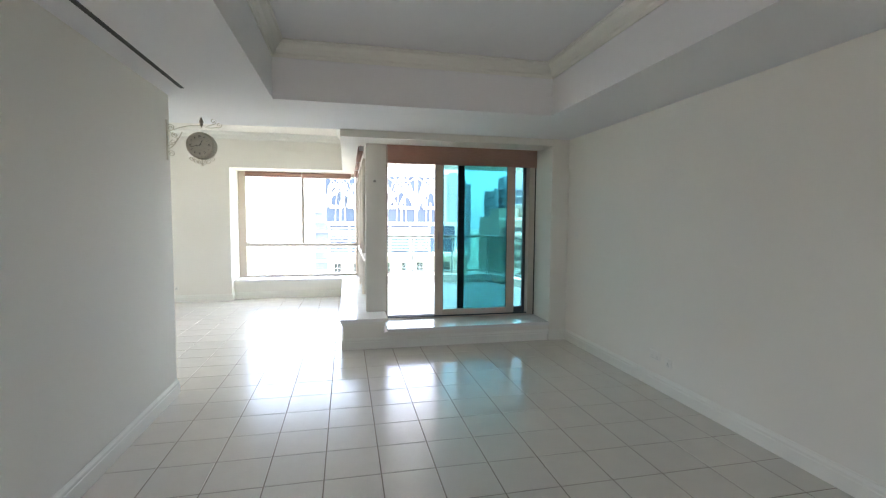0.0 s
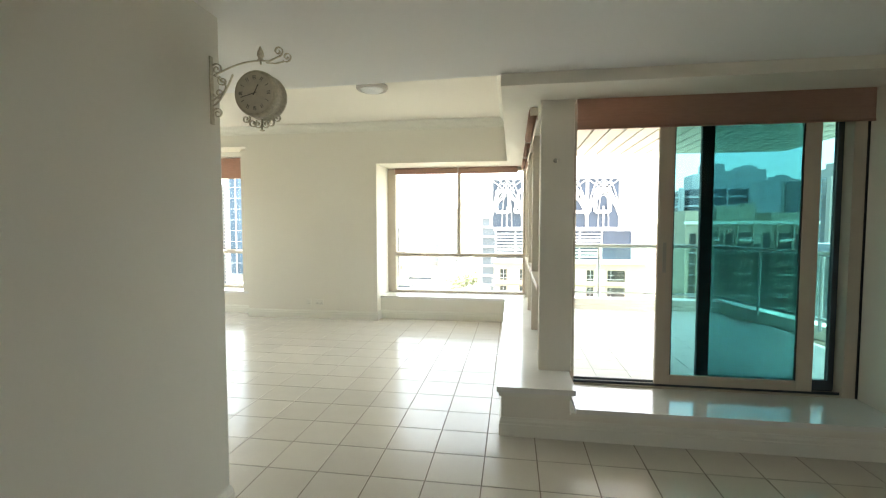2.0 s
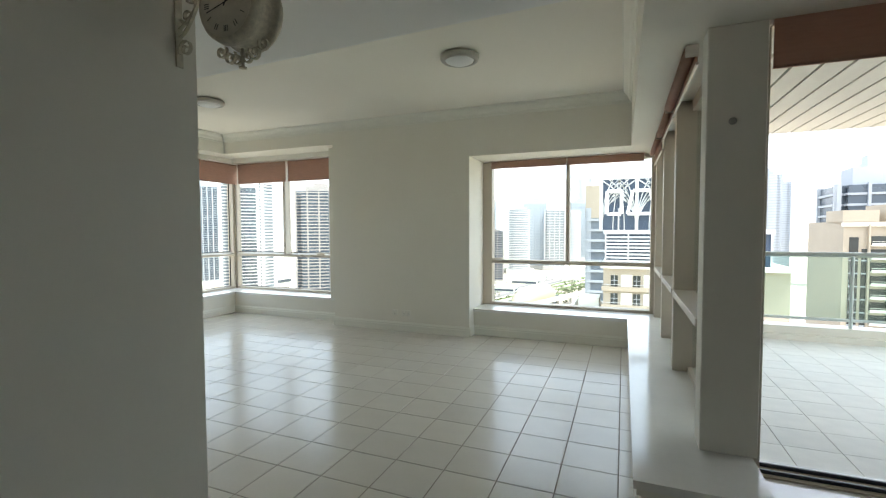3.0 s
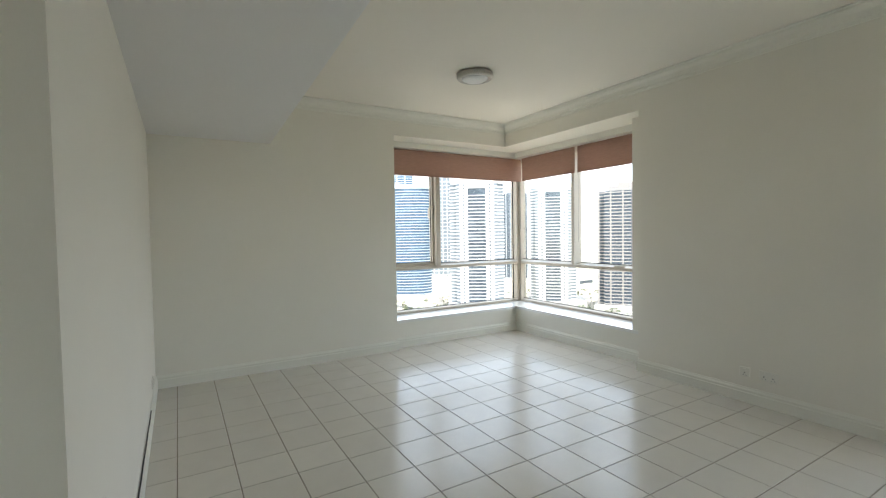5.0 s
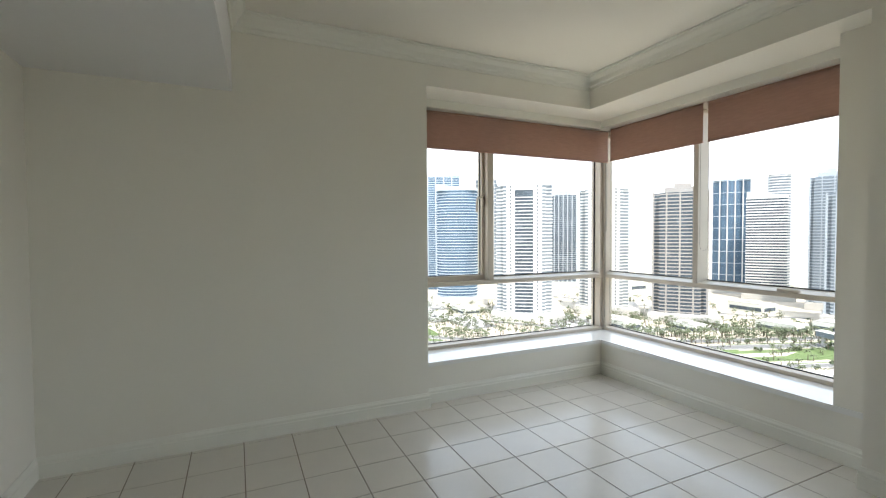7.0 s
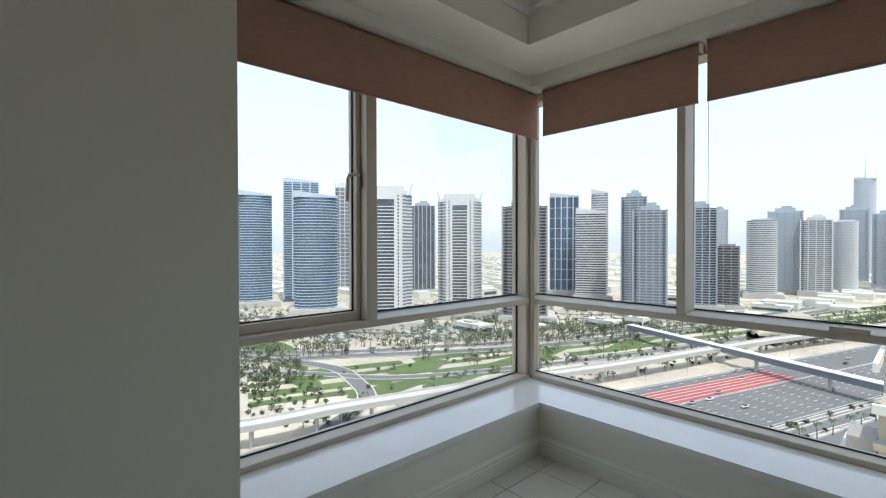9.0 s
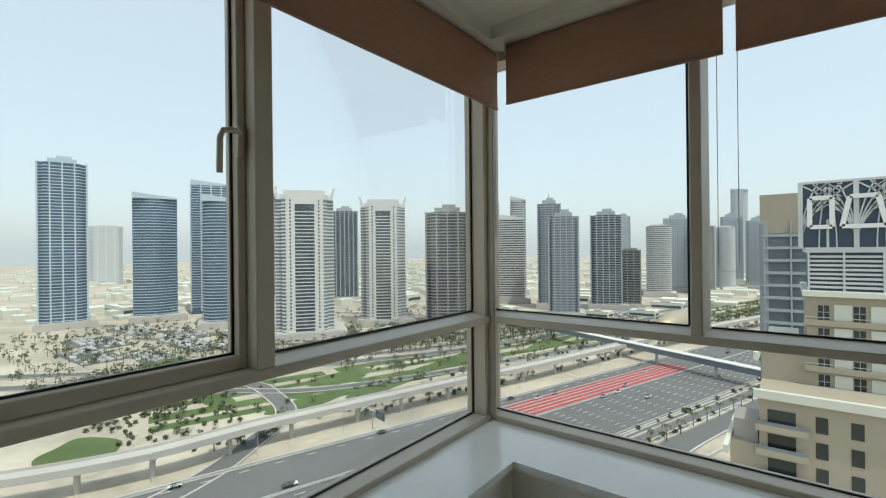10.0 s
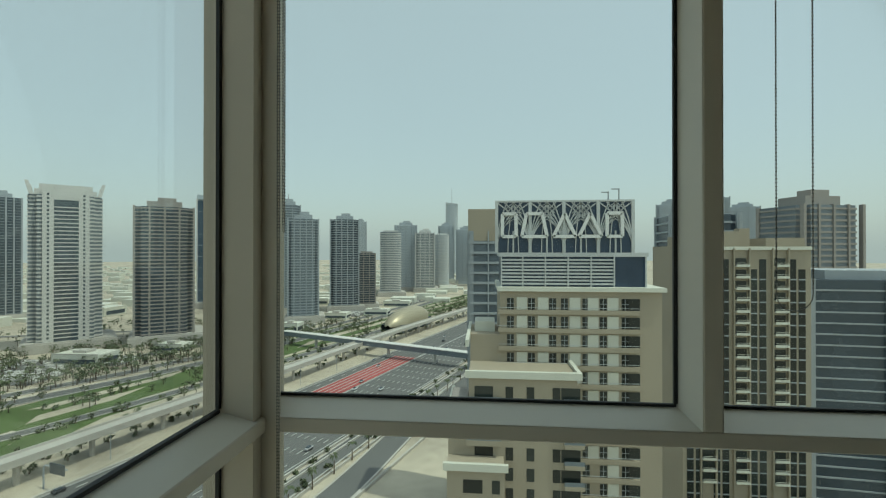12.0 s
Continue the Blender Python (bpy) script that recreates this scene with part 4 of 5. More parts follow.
def tower(label, x, y, w, d, h, kind="rect", body=M_TG, band=M_GREYC, fins=0, storey=3.6, band_h=1.1, crown="box", podium=True, turn=None, fin_mat=None, spire=0.0):
    """A tower with a body, storey bands that stand proud, upright fins, a roof and a podium; its front faces the flat."""
    ang = math.atan2(-(x + 5.5), y - 7) if turn is None else turn
    h -= 0.0115 * math.hypot(x, y) if podium else 0.0
    t = thing("tower_building", x, y, GZ, label, "building", "city towers")
    rot = Matrix.Translation((x, y, 0)) @ Matrix.Rotation(ang, 4, "Z")

    def put(name, b, mat, lab=""):
        b.transform(rot)
        return part(name, b, mat, t, lab)

    pts = outline(kind, w, d)
    b = bmesh.new()
    prism(b, pts, GZ, GZ + h)
    put("body", b, body)
    b = bmesh.new()
    k = 1 + 1.2 / w
    big = [(px * k, py * k) for px, py in pts]
    z = GZ + 10
    while z < GZ + h - 1:
        prism(b, big, z, z + band_h)
        z += storey
    tagged(put("storey_bands", b, band), kind="stuff")
    if fins:
        b = bmesh.new()
        for i in range(fins):
            fx = -w / 2 + w * i / (fins - 1)
            fw = w * 0.016
            box(b, fx - fw, fx + fw, -d / 2 - 0.9, -d / 2 + 1.5, GZ + 4, GZ + h + 0.5)
        for i in range(max(2, fins // 2)):
            fy = -d / 2 + d * i / (max(2, fins // 2) - 1)
            for sx in (-1, 1):
                box(b, sx * w / 2 - 0.9, sx * w / 2 + 0.9, fy - w * 0.028, fy + w * 0.028, GZ + 4, GZ + h + 0.5)
        tagged(put("fins", b, fin_mat or band), kind="stuff")
    b = bmesh.new()
    if crown == "box":
        box(b, -w * 0.3, w * 0.3, -d * 0.3, d * 0.3, GZ + h, GZ + h + 6)
        box(b, -w * 0.12, w * 0.2, -d * 0.2, d * 0.1, GZ + h + 6, GZ + h + 10)
    elif crown == "slant":
        v = box(b, -w * 0.5, w * 0.5, -d * 0.5, d * 0.5, GZ + h, GZ + h + 2)
        for q in v[4:]:
            q.co.z += 6 * (0.5 - q.co.x / w)
    elif crown == "horn":
        box(b, -w * 0.42, w * 0.42, -d * 0.42, d * 0.42, GZ + h, GZ + h + 5)
        box(b, -w * 0.36, w * 0.36, -d * 0.36, d * 0.36, GZ + h + 5, GZ + h + 10)
        for sx in (-1, 1):
            for sy in (-1, 1):
                v = box(b, sx * w * 0.46 - 1.3, sx * w * 0.46 + 1.3, sy * d * 0.44 - 1.3, sy * d * 0.44 + 1.3, GZ + h, GZ + h + 12)
                for q in v[4:]:
                    q.co.x += sx * 3
    else:
        box(b, -w * 0.35, w * 0.35, -d * 0.35, d * 0.35, GZ + h, GZ + h + 3)
    put("roof", b, band)
    if spire:
        b = bmesh.new()
        lathe(b, [(1.2, GZ + h), (0.8, GZ + h + spire * 0.6), (0.2, GZ + h + spire)], Matrix(), 8)
        put("spire", b, M_GREYC)
    if podium:
        b = bmesh.new()
        box(b, -w * 0.6, w * 0.72, -d * 0.62, d * 0.7, GZ, GZ + 8)
        box(b, -w * 0.56, w * 0.68, -d * 0.58, d * 0.66, GZ + 8, GZ + 9.2)
        put("podium", b, M_CONC)
    return t, rot


def arch_tower(label, x, y, w, h):
    """A white tower with a dark glazed middle under an arched head and stacked balconies on both sides."""
    t, rot = tower(label, x, y, w, w * 0.8, h, "notch", M_TG, M_WHITE, 0, 3.6, 1.5, "horn", True)

    def put(name, b, mat):
        b.transform(rot)
        return part(name, b, mat, t)

    d = w * 0.8
    b = bmesh.new()
    for sx in (-1, 1):
        box(b, sx * w * 0.24 - w * 0.075, sx * w * 0.24 + w * 0.075, -d / 2 - 1.8, -d / 2 + 1, GZ, GZ + h + 2)
    box(b, -w * 0.17, w * 0.17, -d / 2 - 1.8, -d / 2 + 1, GZ + h - 11, GZ + h + 2)
    put("white_piers", b, M_WHITE)
    b = bmesh.new()
    prism(b, [(w * 0.165, -d / 2 + 0.5), (-w * 0.165, -d / 2 + 0.5), (-w * 0.165, -d / 2 - 1.0), (w * 0.165, -d / 2 - 1.0)], GZ + 8, GZ + h - 11)
    put("middle_glazing", b, M_TD)
    b = bmesh.new()
    z = GZ + 12
    while z < GZ + h - 16:
        box(b, -w * 0.165, w * 0.165, -d / 2 - 1.5, -d / 2 - 1.0, z, z + 0.9)
        z += 3.6
    tagged(put("middle_bands", b, M_WHITE), kind="stuff")
    b = bmesh.new()
    z = GZ + 12
    while z < GZ + h - 6:
        for sx in (-1, 1):
            box(b, sx * w * 0.24 - 0.8, sx * w * 0.24 + 0.8, -d / 2 - 1.9, -d / 2 - 1.7, z, z + 1.9)
        z += 3.6
    tagged(put("pier_windows", b, M_TD), kind="stuff")
    return t


arch_tower("white tower with an arched dark glass middle and horned roof", -416, 295, 58, 150)
arch_tower("white twin tower with an arched dark glass middle", -404, 400, 53, 149)
tower("rounded blue glass tower with white storey bands", -553, 281, 55, 46, 158, "round", M_TB, M_BLUEC, 0, 3.7, 0.9, "slant")
tower("tall blue slab tower behind the rounded one", -702, 330, 54, 34, 190, "rect", M_TB, M_BLUEC, 5, 3.7, 0.9, "slant", False)
tower("slender white lattice tower", -770, 455, 44, 40, 198, "notch", M_TG, M_WHITE, 6, 7.2, 1.2, "horn", False)
tower("dark blue glass tower between white towers", -641, 537, 45, 40, 170, "rect", M_TD, M_GREYC, 7, 3.6, 0.6)
tower("brown clad tower with dark glass corners", -332, 437, 50, 42, 141, "notch", M_TD, M_BROWN, 5, 3.6, 1.2, "box")
tower("blue tower with curved white ribs", -450, 708, 50, 36, 183, "bow", M_TB, M_BLUEC, 6, 18, 0.8, "slant", fin_mat=M_WHITE)
tower("dark tower with broad white storey bands", -383, 681, 46, 40, 150, "rect", M_TD, M_WHITE, 0, 3.8, 1.8, "slant")
tower("pale stepped tower top behind the banded tower", -372, 690, 26, 26, 172, "round", M_TG, M_WHITE, 0, 3.8, 1.6, "slant", False)
tower("grey balcony tower with a mast", -296, 647, 33, 34, 166, "notch", M_TG, M_GREYC, 4, 3.5, 1.2, "box", spire=18)
tower("grey tower with stacked balconies", -241, 570, 37, 34, 139, "notch", M_TG, M_GREYC, 6, 3.5, 1.2, "box", spire=10)
tower("grey tower with a stepped top", -222, 683, 42, 38, 147, "notch", M_TD, M_GREYC, 6, 3.5, 1.1, "box")
tower("low dark unfinished tower", -193, 704, 27, 26, 96, "rect", M_TD, M_BROWN, 4, 3.6, 1.0, "flat")
tower("pale banded apartment tower", -197, 904, 42, 38, 140, "round", M_TG, M_WHITE, 0, 3.5, 1.6, "flat")
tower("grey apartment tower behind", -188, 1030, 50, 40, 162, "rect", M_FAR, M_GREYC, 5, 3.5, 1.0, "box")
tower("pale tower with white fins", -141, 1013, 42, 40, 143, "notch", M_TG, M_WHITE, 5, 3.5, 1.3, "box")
tower("far banded tower paled by haze in its colour", -110, 1090, 34, 34, 143, "round", M_FAR, M_WHITE, 0, 3.5, 1.4, "flat")
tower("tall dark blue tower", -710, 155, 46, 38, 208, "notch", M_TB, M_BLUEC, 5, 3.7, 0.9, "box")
tower("far apartment tower paled by haze in its colour", -1582, 437, 80, 50, 168, "notch", M_FAR, M_WHITE, 5, 4, 1.3, "flat", False)
tower("blue glass tower with a curved front", -681, 246, 50, 42, 170, "bow", M_TB, M_BLUEC, 0, 3.7, 0.9, "slant")
# distance, with haze put into the tower colour
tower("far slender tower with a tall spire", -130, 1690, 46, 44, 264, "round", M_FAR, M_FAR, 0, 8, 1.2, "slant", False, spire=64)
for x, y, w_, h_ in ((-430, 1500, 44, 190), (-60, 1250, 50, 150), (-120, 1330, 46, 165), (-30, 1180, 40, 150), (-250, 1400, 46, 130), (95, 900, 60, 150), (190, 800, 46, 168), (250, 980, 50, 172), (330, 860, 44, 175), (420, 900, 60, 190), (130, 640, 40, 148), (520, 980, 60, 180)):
    tower("distant apartment tower with haze put into its colour", x, y, w_, w_ * 0.8, h_, "notch", M_FAR, M_GREYC, 4, 4, 1.2, "box", False)
# near the sign building
tan, rot = tower("glass tower with a tan panelled top", -5.5, 172, 12, 16, 98, "rect", M_TG, M_GREYC, 3, 3.5, 0.8, "flat", False, turn=0.06)
boxes("tan_top", [(-12, 1, 163.5, 180.5, GZ + 95, GZ + 106)], M_BEIGE, tan, "tan panelled top storey")
tower("dark glass tower behind the sign building", 76, 192, 23, 20, 105, "notch", M_TD, M_GREYC, 4, 3.4, 0.7, "box", False, turn=-0.1)
tower("dark glass office tower", 124, 178, 44, 28, 82, "rect", M_TD, M_GREYC, 3, 3.6, 0.5, "flat", False, turn=-0.1)
tower("grey apartment tower by the marina", 190, 300, 40, 30, 118, "notch", M_TG, M_BROWN, 5, 3.4, 1.1, "box", False, turn=0.25)


def bay_tower(label, x0, x1, y, h):
    """A rendered tower with tall paired glass bays, thin spandrels and stacks of balconies, with a broken roofline."""
    t = thing("tower_building", (x0 + x1) / 2, y, GZ, label, "building", "city towers")
    top = GZ + h
    boxes("body", [(x0, x1, y, y + 24, GZ, top - 3)], M_BEIGE, t)
    boxes("roof", [(x0 - 0.4, x0 + 7, y - 0.4, y + 10, top - 3, top), (x0 + 9, x0 + 17, y + 0.6, y + 12, top - 3, top + 1.4), (x1 - 12, x1 - 1, y + 1, y + 12, top - 3, top - 0.6), (x0 + 18, x0 + 21, y + 3, y + 6, top - 3, top + 2.4)], M_BEIGE, t)
    boxes("parapet", [(x0 - 0.5, x1 + 0.5, y - 0.6, y, top - 4.2, top - 3.2)], M_CREAM, t)
    w_ = x1 - x0
    for k, u in enumerate((0.06, 0.13, 0.27, 0.34, 0.56, 0.63, 0.86, 0.93)):
        xc = x0 + u * w_
        boxes("glass_bay", [(xc - 0.95, xc + 0.95, y - 0.12, y, GZ + 6, top - 7 - 3 * (k % 3 == 1))], M_WINDARK, t)
        rows = []
        z = GZ + 8
        while z < top - 10:
            rows.append((xc - 0.95, xc + 0.95, y - 0.2, y - 0.12, z, z + 0.35))
            z += 3.4
        boxes("spandrels", rows, M_GREYC, t)["kind"] = "stuff"
    for u in (0.20, 0.46, 0.76):
        xc = x0 + u * w_
        boxes("pier", [(xc - 2.4, xc - 2.0, y - 0.9, y, GZ, top - 3.6), (xc + 2.0, xc + 2.4, y - 0.9, y, GZ, top - 3.6)], M_BEIGE, t)
        z = top - 9
        while z > GZ + 20:
            boxes("balcony", [(xc - 1.9, xc + 1.9, y - 1.5, y, z - 0.25, z), (xc - 1.9, xc + 1.9, y - 1.5, y - 1.42, z + 0.85, z + 0.95), (xc - 1.9, xc + 1.9, y - 1.48, y - 1.44, z, z + 0.5)], M_CREAM, t)
            boxes("balcony_door", [(xc - 1.6, xc + 1.6, y - 0.1, y, z, z + 2.3)], M_WINDARK, t)
            z -= 3.4
    return t


bay_tower("beige apartment tower with paired glass bays and stacked balconies", 53.5, 90, 150, 96)

# ---- sign building ----
SY = 95.0
sb = thing("sign_building", 11, SY, GZ, "beige apartment block with cream panels and a large roof sign", "building")
X0, X1 = -3.3, 26.8
boxes("main_block", [(X0, X1, SY, SY + 20, GZ, -6.0)], M_BEIGE, sb)
boxes("cornice", [(X0 - 0.5, X1 + 0.6, SY - 0.8, SY + 20.5, -6.2, -5.4)], M_CREAM, sb)
boxes("plant_floor", [(X0 + 0.4, 24.2, SY + 1.2, SY + 18, -5.4, 0.4)], M_SIGNBLUE, sb)
boxes("plant_roof", [(X0 - 0.1, 24.6, SY + 0.6, SY + 18.5, 0.4, 1.2)], M_SIGNMETAL, sb)
for i in range(8):
    boxes("louvre", [(X0 + 0.2, 18.2, SY + 0.7, SY + 1.1, -5.0 + i * 0.66, -4.66 + i * 0.66)], M_SIGNMETAL, sb)
for x in (X0 + 0.2, 1.0, 5.3, 9.6, 13.9, 18.2, 24.0):
    boxes("plant_post", [(x, x + 0.25, SY + 0.55, SY + 0.7, -5.4, 0.4)], M_SIGNMETAL, sb)
ROWS = [-9.0 - 3.5 * k for k in range(16)]
WX = (-2.2, 1.8, 5.8, 8.0, 12.0, 15.2, 19.2)
for z in ROWS:
    boxes("storey_ledge", [(X0 - 0.3, 22.6, SY - 0.7, SY, z - 1.55, z - 0.75)], M_BEIGE, sb)
    boxes("ledge_rail", [(X0 - 0.3, 22.6, SY - 0.68, SY - 0.62, z - 0.35, z - 0.27)], M_SIGNMETAL, sb)


def shared(name, rows, mat):
    b = bmesh.new()
    for r in rows:
        box(b, *r)
    return mesh_of(name, b, mat)


win_me = shared("window", [(-0.65, 0.65, -0.06, 0.0, -0.75, 1.45)], M_WINDARK)
wide_me = shared("wide_window", [(-1.6, 1.6, -0.06, 0.0, -0.75, 1.45)], M_WINDARK)
bar_me = shared("window_bars", [(-0.65, 0.65, -0.12, -0.06, 0.4, 0.48), (-0.04, 0.04, -0.12, -0.06, -0.75, 1.45)], M_GREYC)
pan_me = shared("cream_panel", [(-1.0, 1.0, -0.16, 0.0, -0.75, 1.6)], M_CREAM)


def put_mesh(name, me, x, y, z, parent):
    ob = new(name, me)
    ob.parent = parent
    ob.matrix_parent_inverse = Matrix.Translation(parent.location).inverted()
    ob.location = (x, y, z)
    return ob


for z in ROWS:
    for i, x in enumerate(WX):
        wdw = put_mesh("window", win_me, x + 0.9, SY, z, sb)
        put_mesh("window_bars", bar_me, x + 0.9, SY, z, sb)
    for x in (1.25, 5.25, 11.2, 14.55, 18.2) if z > -40 else (1.25, 11.2, 18.2):
        put_mesh("cream_panel", pan_me, x - 0.35, SY, z, sb)
    put_mesh("wide_window", wide_me, 21.2, SY, z, sb)
# lower front wing with roof terraces
boxes("terrace_wing", [(-9.0, 9.5, SY - 9, SY, GZ, -19.8), (-9.0, -3.3, SY, SY + 12, GZ, -14.6)], M_BEIGE, sb)
boxes("terrace_wing_low", [(-12.5, -3.0, SY - 13, SY - 9, GZ, -34.0), (-12.6, -9.0, SY - 9, SY + 8, GZ, -27.5)], M_BEIGE, sb)
boxes("terrace_edge", [(-9.6, 10.2, SY - 9.8, SY - 9.0, -20.4, -19.2), (9.5, 10.2, SY - 9.0, SY, -20.4, -19.2), (-9.6, -9.0, SY - 9, SY + 12, -15.2, -14.0), (-13.1, -2.4, SY - 13.7, SY - 13, -34.6, -33.4), (-13.1, -12.5, SY - 13, SY + 8, -28.1, -27.0)], M_CREAM, sb)
boxes("terrace_hut", [(-8.2, -4.2, SY + 3, SY + 9, -14.6, -12.6)], M_CREAM, sb)
boxes("pergola", [(-12.2, -9.2, SY - 8, SY - 2, -27.5, -24.4)], M_BROWN, sb)
for k in range(14):
    z = -23.4 - 3.5 * k
    for x in (-2.0, 1.6, 6.0):
        put_mesh("window", win_me, x, SY - 9, z, sb)
    put_mesh("wide_window", wide_me, -6.4, SY - 9, z, sb)
    put_mesh("balcony_opening", wide_me, 8.4, SY - 9, z, sb)
    boxes("balcony_rail", [(7.2, 10.6, SY - 9.85, SY - 9.8, z - 0.9, z - 0.2), (-9.4, -3.4, SY - 9.85, SY - 9.8, z - 0.7, z - 0.2)], M_TG, sb)
    boxes("storey_ledge", [(-9.4, -3.4, SY - 9.9, SY - 9.0, z - 1.6, z - 0.7), (7.2, 10.6, SY - 9.9, SY - 9.0, z - 1.6, z - 0.9)], M_BEIGE, sb)
    if z < -36:
        put_mesh("wide_window", wide_me, -8.2, SY - 13, z - 0.3, sb)
        put_mesh("window", win_me, -4.4, SY - 13, z - 0.3, sb)

# roof sign: dark panel, arched lattice and plain raised shapes
sg = thing("roof_sign", 9, SY + 1, 1.2, "large dark blue roof sign with pale lattice and raised pale shapes", "sign")
SX0, SX1, SZ0, SZ1 = -3.9, 21.8, 1.2, 11.3
boxes("sign_panel", [(SX0, SX1, SY + 1.0, SY + 4.0, SZ0, SZ1)], M_SIGNBLUE, sg)
boxes("sign_border", [(SX0 - 0.3, SX0 + 0.3, SY + 0.6, SY + 1.0, SZ0, SZ1), (SX1 - 0.3, SX1 + 0.3, SY + 0.6, SY + 1.0, SZ0, SZ1), (SX0 + 0.3, SX1 - 0.3, SY + 0.6, SY + 1.0, SZ1 - 0.35, SZ1)], M_SIGNMETAL, sg)
NB = 4
bw = (SX1 - SX0) / NB
for i in range(NB + 1):
    if 0 < i < NB:
        x = SX0 + i * bw
        boxes("lattice_post", [(x - 0.3, x + 0.3, SY + 0.55, SY + 1.0, SZ0, SZ1 - 0.35)], M_SIGNMETAL, sg)
for i in range(NB):
    xa = SX0 + i * bw
    bm = bmesh.new()

    def bar(pts, wd=0.2):
        ribbon(bm, pts, 0.3, wd, SY + 0.8)

    for side in (0, 1):
        for q in (0.35, 0.6, 0.85, 1.1):
            pts = []
            for k in range(13):
                u = k / 12
                fx = q * u ** 2.2 * 0.9
                fx = min(fx, 1.0)
                pts.append((xa + bw * (fx if side == 0 else 1 - fx), SZ0 + (SZ1 - SZ0 - 0.4) * u))
            bar(pts)
        bar([(xa + bw * (0.5 + (0.16 if side else -0.16) * (1 - u ** 2)), SZ0 + 9.6 * u) for u in [k / 8 for k in range(9)]], 0.16)
    bar([(xa + bw / 2, SZ0), (xa + bw / 2, SZ0 + 4.2)], 0.3)
    for zz in (5.2, 6.0, 6.8, 7.6, 8.4):
        bar([(xa + bw * 0.5 - 1.6, SZ0 + zz), (xa + bw * 0.5, SZ0 + zz + 1.3), (xa + bw * 0.5 + 1.6, SZ0 + zz)], 0.13)
    part("lattice_panel", bm, M_SIGNMETAL, sg)


def sign_shape(pts, x):
    """A plain open outline of flat bars, raised on the sign."""
    b = bmesh.new()
    for p, q in zip(pts, pts[1:] + pts[:1]):
        ribbon(b, [(x + p[0], 4.3 + p[1]), (x + q[0], 4.3 + q[1])], 0.4, 0.62, SY + 0.3)
    return part("sign_shape", b, M_SIGNLETTER, sg)


sign_shape([(0, 0), (2.6, 0), (2.6, 4.4), (0, 4.4)], -2.8)
sign_shape([(0, 0), (4.8, 0), (3.9, 4.4), (0.9, 4.4)], 0.9)
sign_shape([(0, 0), (4.2, 0), (2.1, 4.4)], 6.9)
sign_shape([(0, 0), (4.2, 0), (2.1, 4.4)], 11.7)
sign_shape([(0, 0), (2.8, 0), (2.8, 4.4), (0, 4.4)], 16.9)
boxes("roof_crane", [(17.5, 17.7, SY + 2, SY + 2.2, SZ1, SZ1 + 1.6), (16.3, 17.7, SY + 2, SY + 2.2, SZ1 + 1.5, SZ1 + 1.7), (19.5, 19.7, SY + 2, SY + 2.2, SZ1, SZ1 + 2.2), (18.2, 19.7, SY + 2, SY + 2.2, SZ1 + 2.1, SZ1 + 2.3)], M_GREYC, sg, "small roof davits")

# ---- low buildings, trees, vehicles ----
rng = random.Random(4)
for x, y, w_, d_, h_ in ((-330, 345, 40, 22, 9), (-290, 395, 26, 18, 7), (-250, 470, 34, 22, 8), (-225, 500, 20, 18, 10), (-205, 600, 30, 22, 8), (-330, 560, 40, 26, 10), (-470, 250, 34, 22, 7), (-500, 360, 46, 26, 9), (-160, 640, 34, 22, 8), (-150, 740, 44, 26, 9), (-300, 760, 60, 30, 10), (-560, 600, 60, 40, 12), (-800, 250, 70, 40, 12), (-120, 860, 40, 26, 9), (70, 110, 30, 24, 16), (110, 120, 36, 20, 12), (60, 70, 26, 20, 10), (100, 85, 30, 22, 14), (140, 100, 34, 26, 18), (95, 55, 24, 18, 9)):
    t = thing("low_building", x, y, GZ, "low pale commercial building with a flat roof", "building", "low buildings")
    boxes("walls", [(x - w_ / 2, x + w_ / 2, y - d_ / 2, y + d_ / 2, GZ, GZ + h_)], M_CREAM, t)
    boxes("window_strip", [(x - w_ * 0.45, x + w_ * 0.45, y - d_ / 2 - 0.2, y - d_ / 2, GZ + 2, GZ + h_ * 0.6), (x + w_ / 2, x + w_ / 2 + 0.2, y - d_ * 0.4, y + d_ * 0.4, GZ + 2, GZ + h_ * 0.6)], M_TD, t)
    boxes("roof_plant", [(x - w_ * 0.2, x + w_ * 0.1, y - d_ * 0.2, y + d_ * 0.2, GZ + h_, GZ + h_ + 2), (x - w_ / 2, x + w_ / 2, y - d_ / 2, y - d_ / 2 + 0.5, GZ + h_, GZ + h_ + 0.8)], M_CONC, t)
lots = [(-560, 150, 40, 22), (-495, 128, 38, 18), (-610, 200, 40, 18), (-450, 160, 28, 14), (-345, 300, 30, 20), (-318, 352, 22, 18), (-420, 225, 36, 18), (-500, 205, 40, 16), (-365, 330, 40, 18), (-300, 430, 26, 20), (-235, 520, 22, 30), (-460, 205, 30, 18), (-200, 640, 20, 30), (-250, 620, 26, 26), (-540, 230, 40, 16), (-150, 800, 26, 40)]
bm = bmesh.new()
for x, y, a, b in lots:
    prism(bm, [(x - a, y - b), (x + a, y - b * 0.8), (x + a, y + b), (x - a, y + b * 0.8)], GZ - 0.2, GZ + 0.26)
structure(part("parking_lots", bm, M_ASPHALT), "grey asphalt parking lots between the towers", "parking")
bm = bmesh.new()
for x, y, a, b in lots:
    for _ in range(45):
        cx, cy = x + rng.uniform(-a, a) * 0.9, y + round(rng.uniform(-b, b) * 0.8 / 6) * 6
        box(bm, cx - 1, cx + 1, cy - 2.2, cy + 2.2, GZ + 0.3, GZ + 1.7)
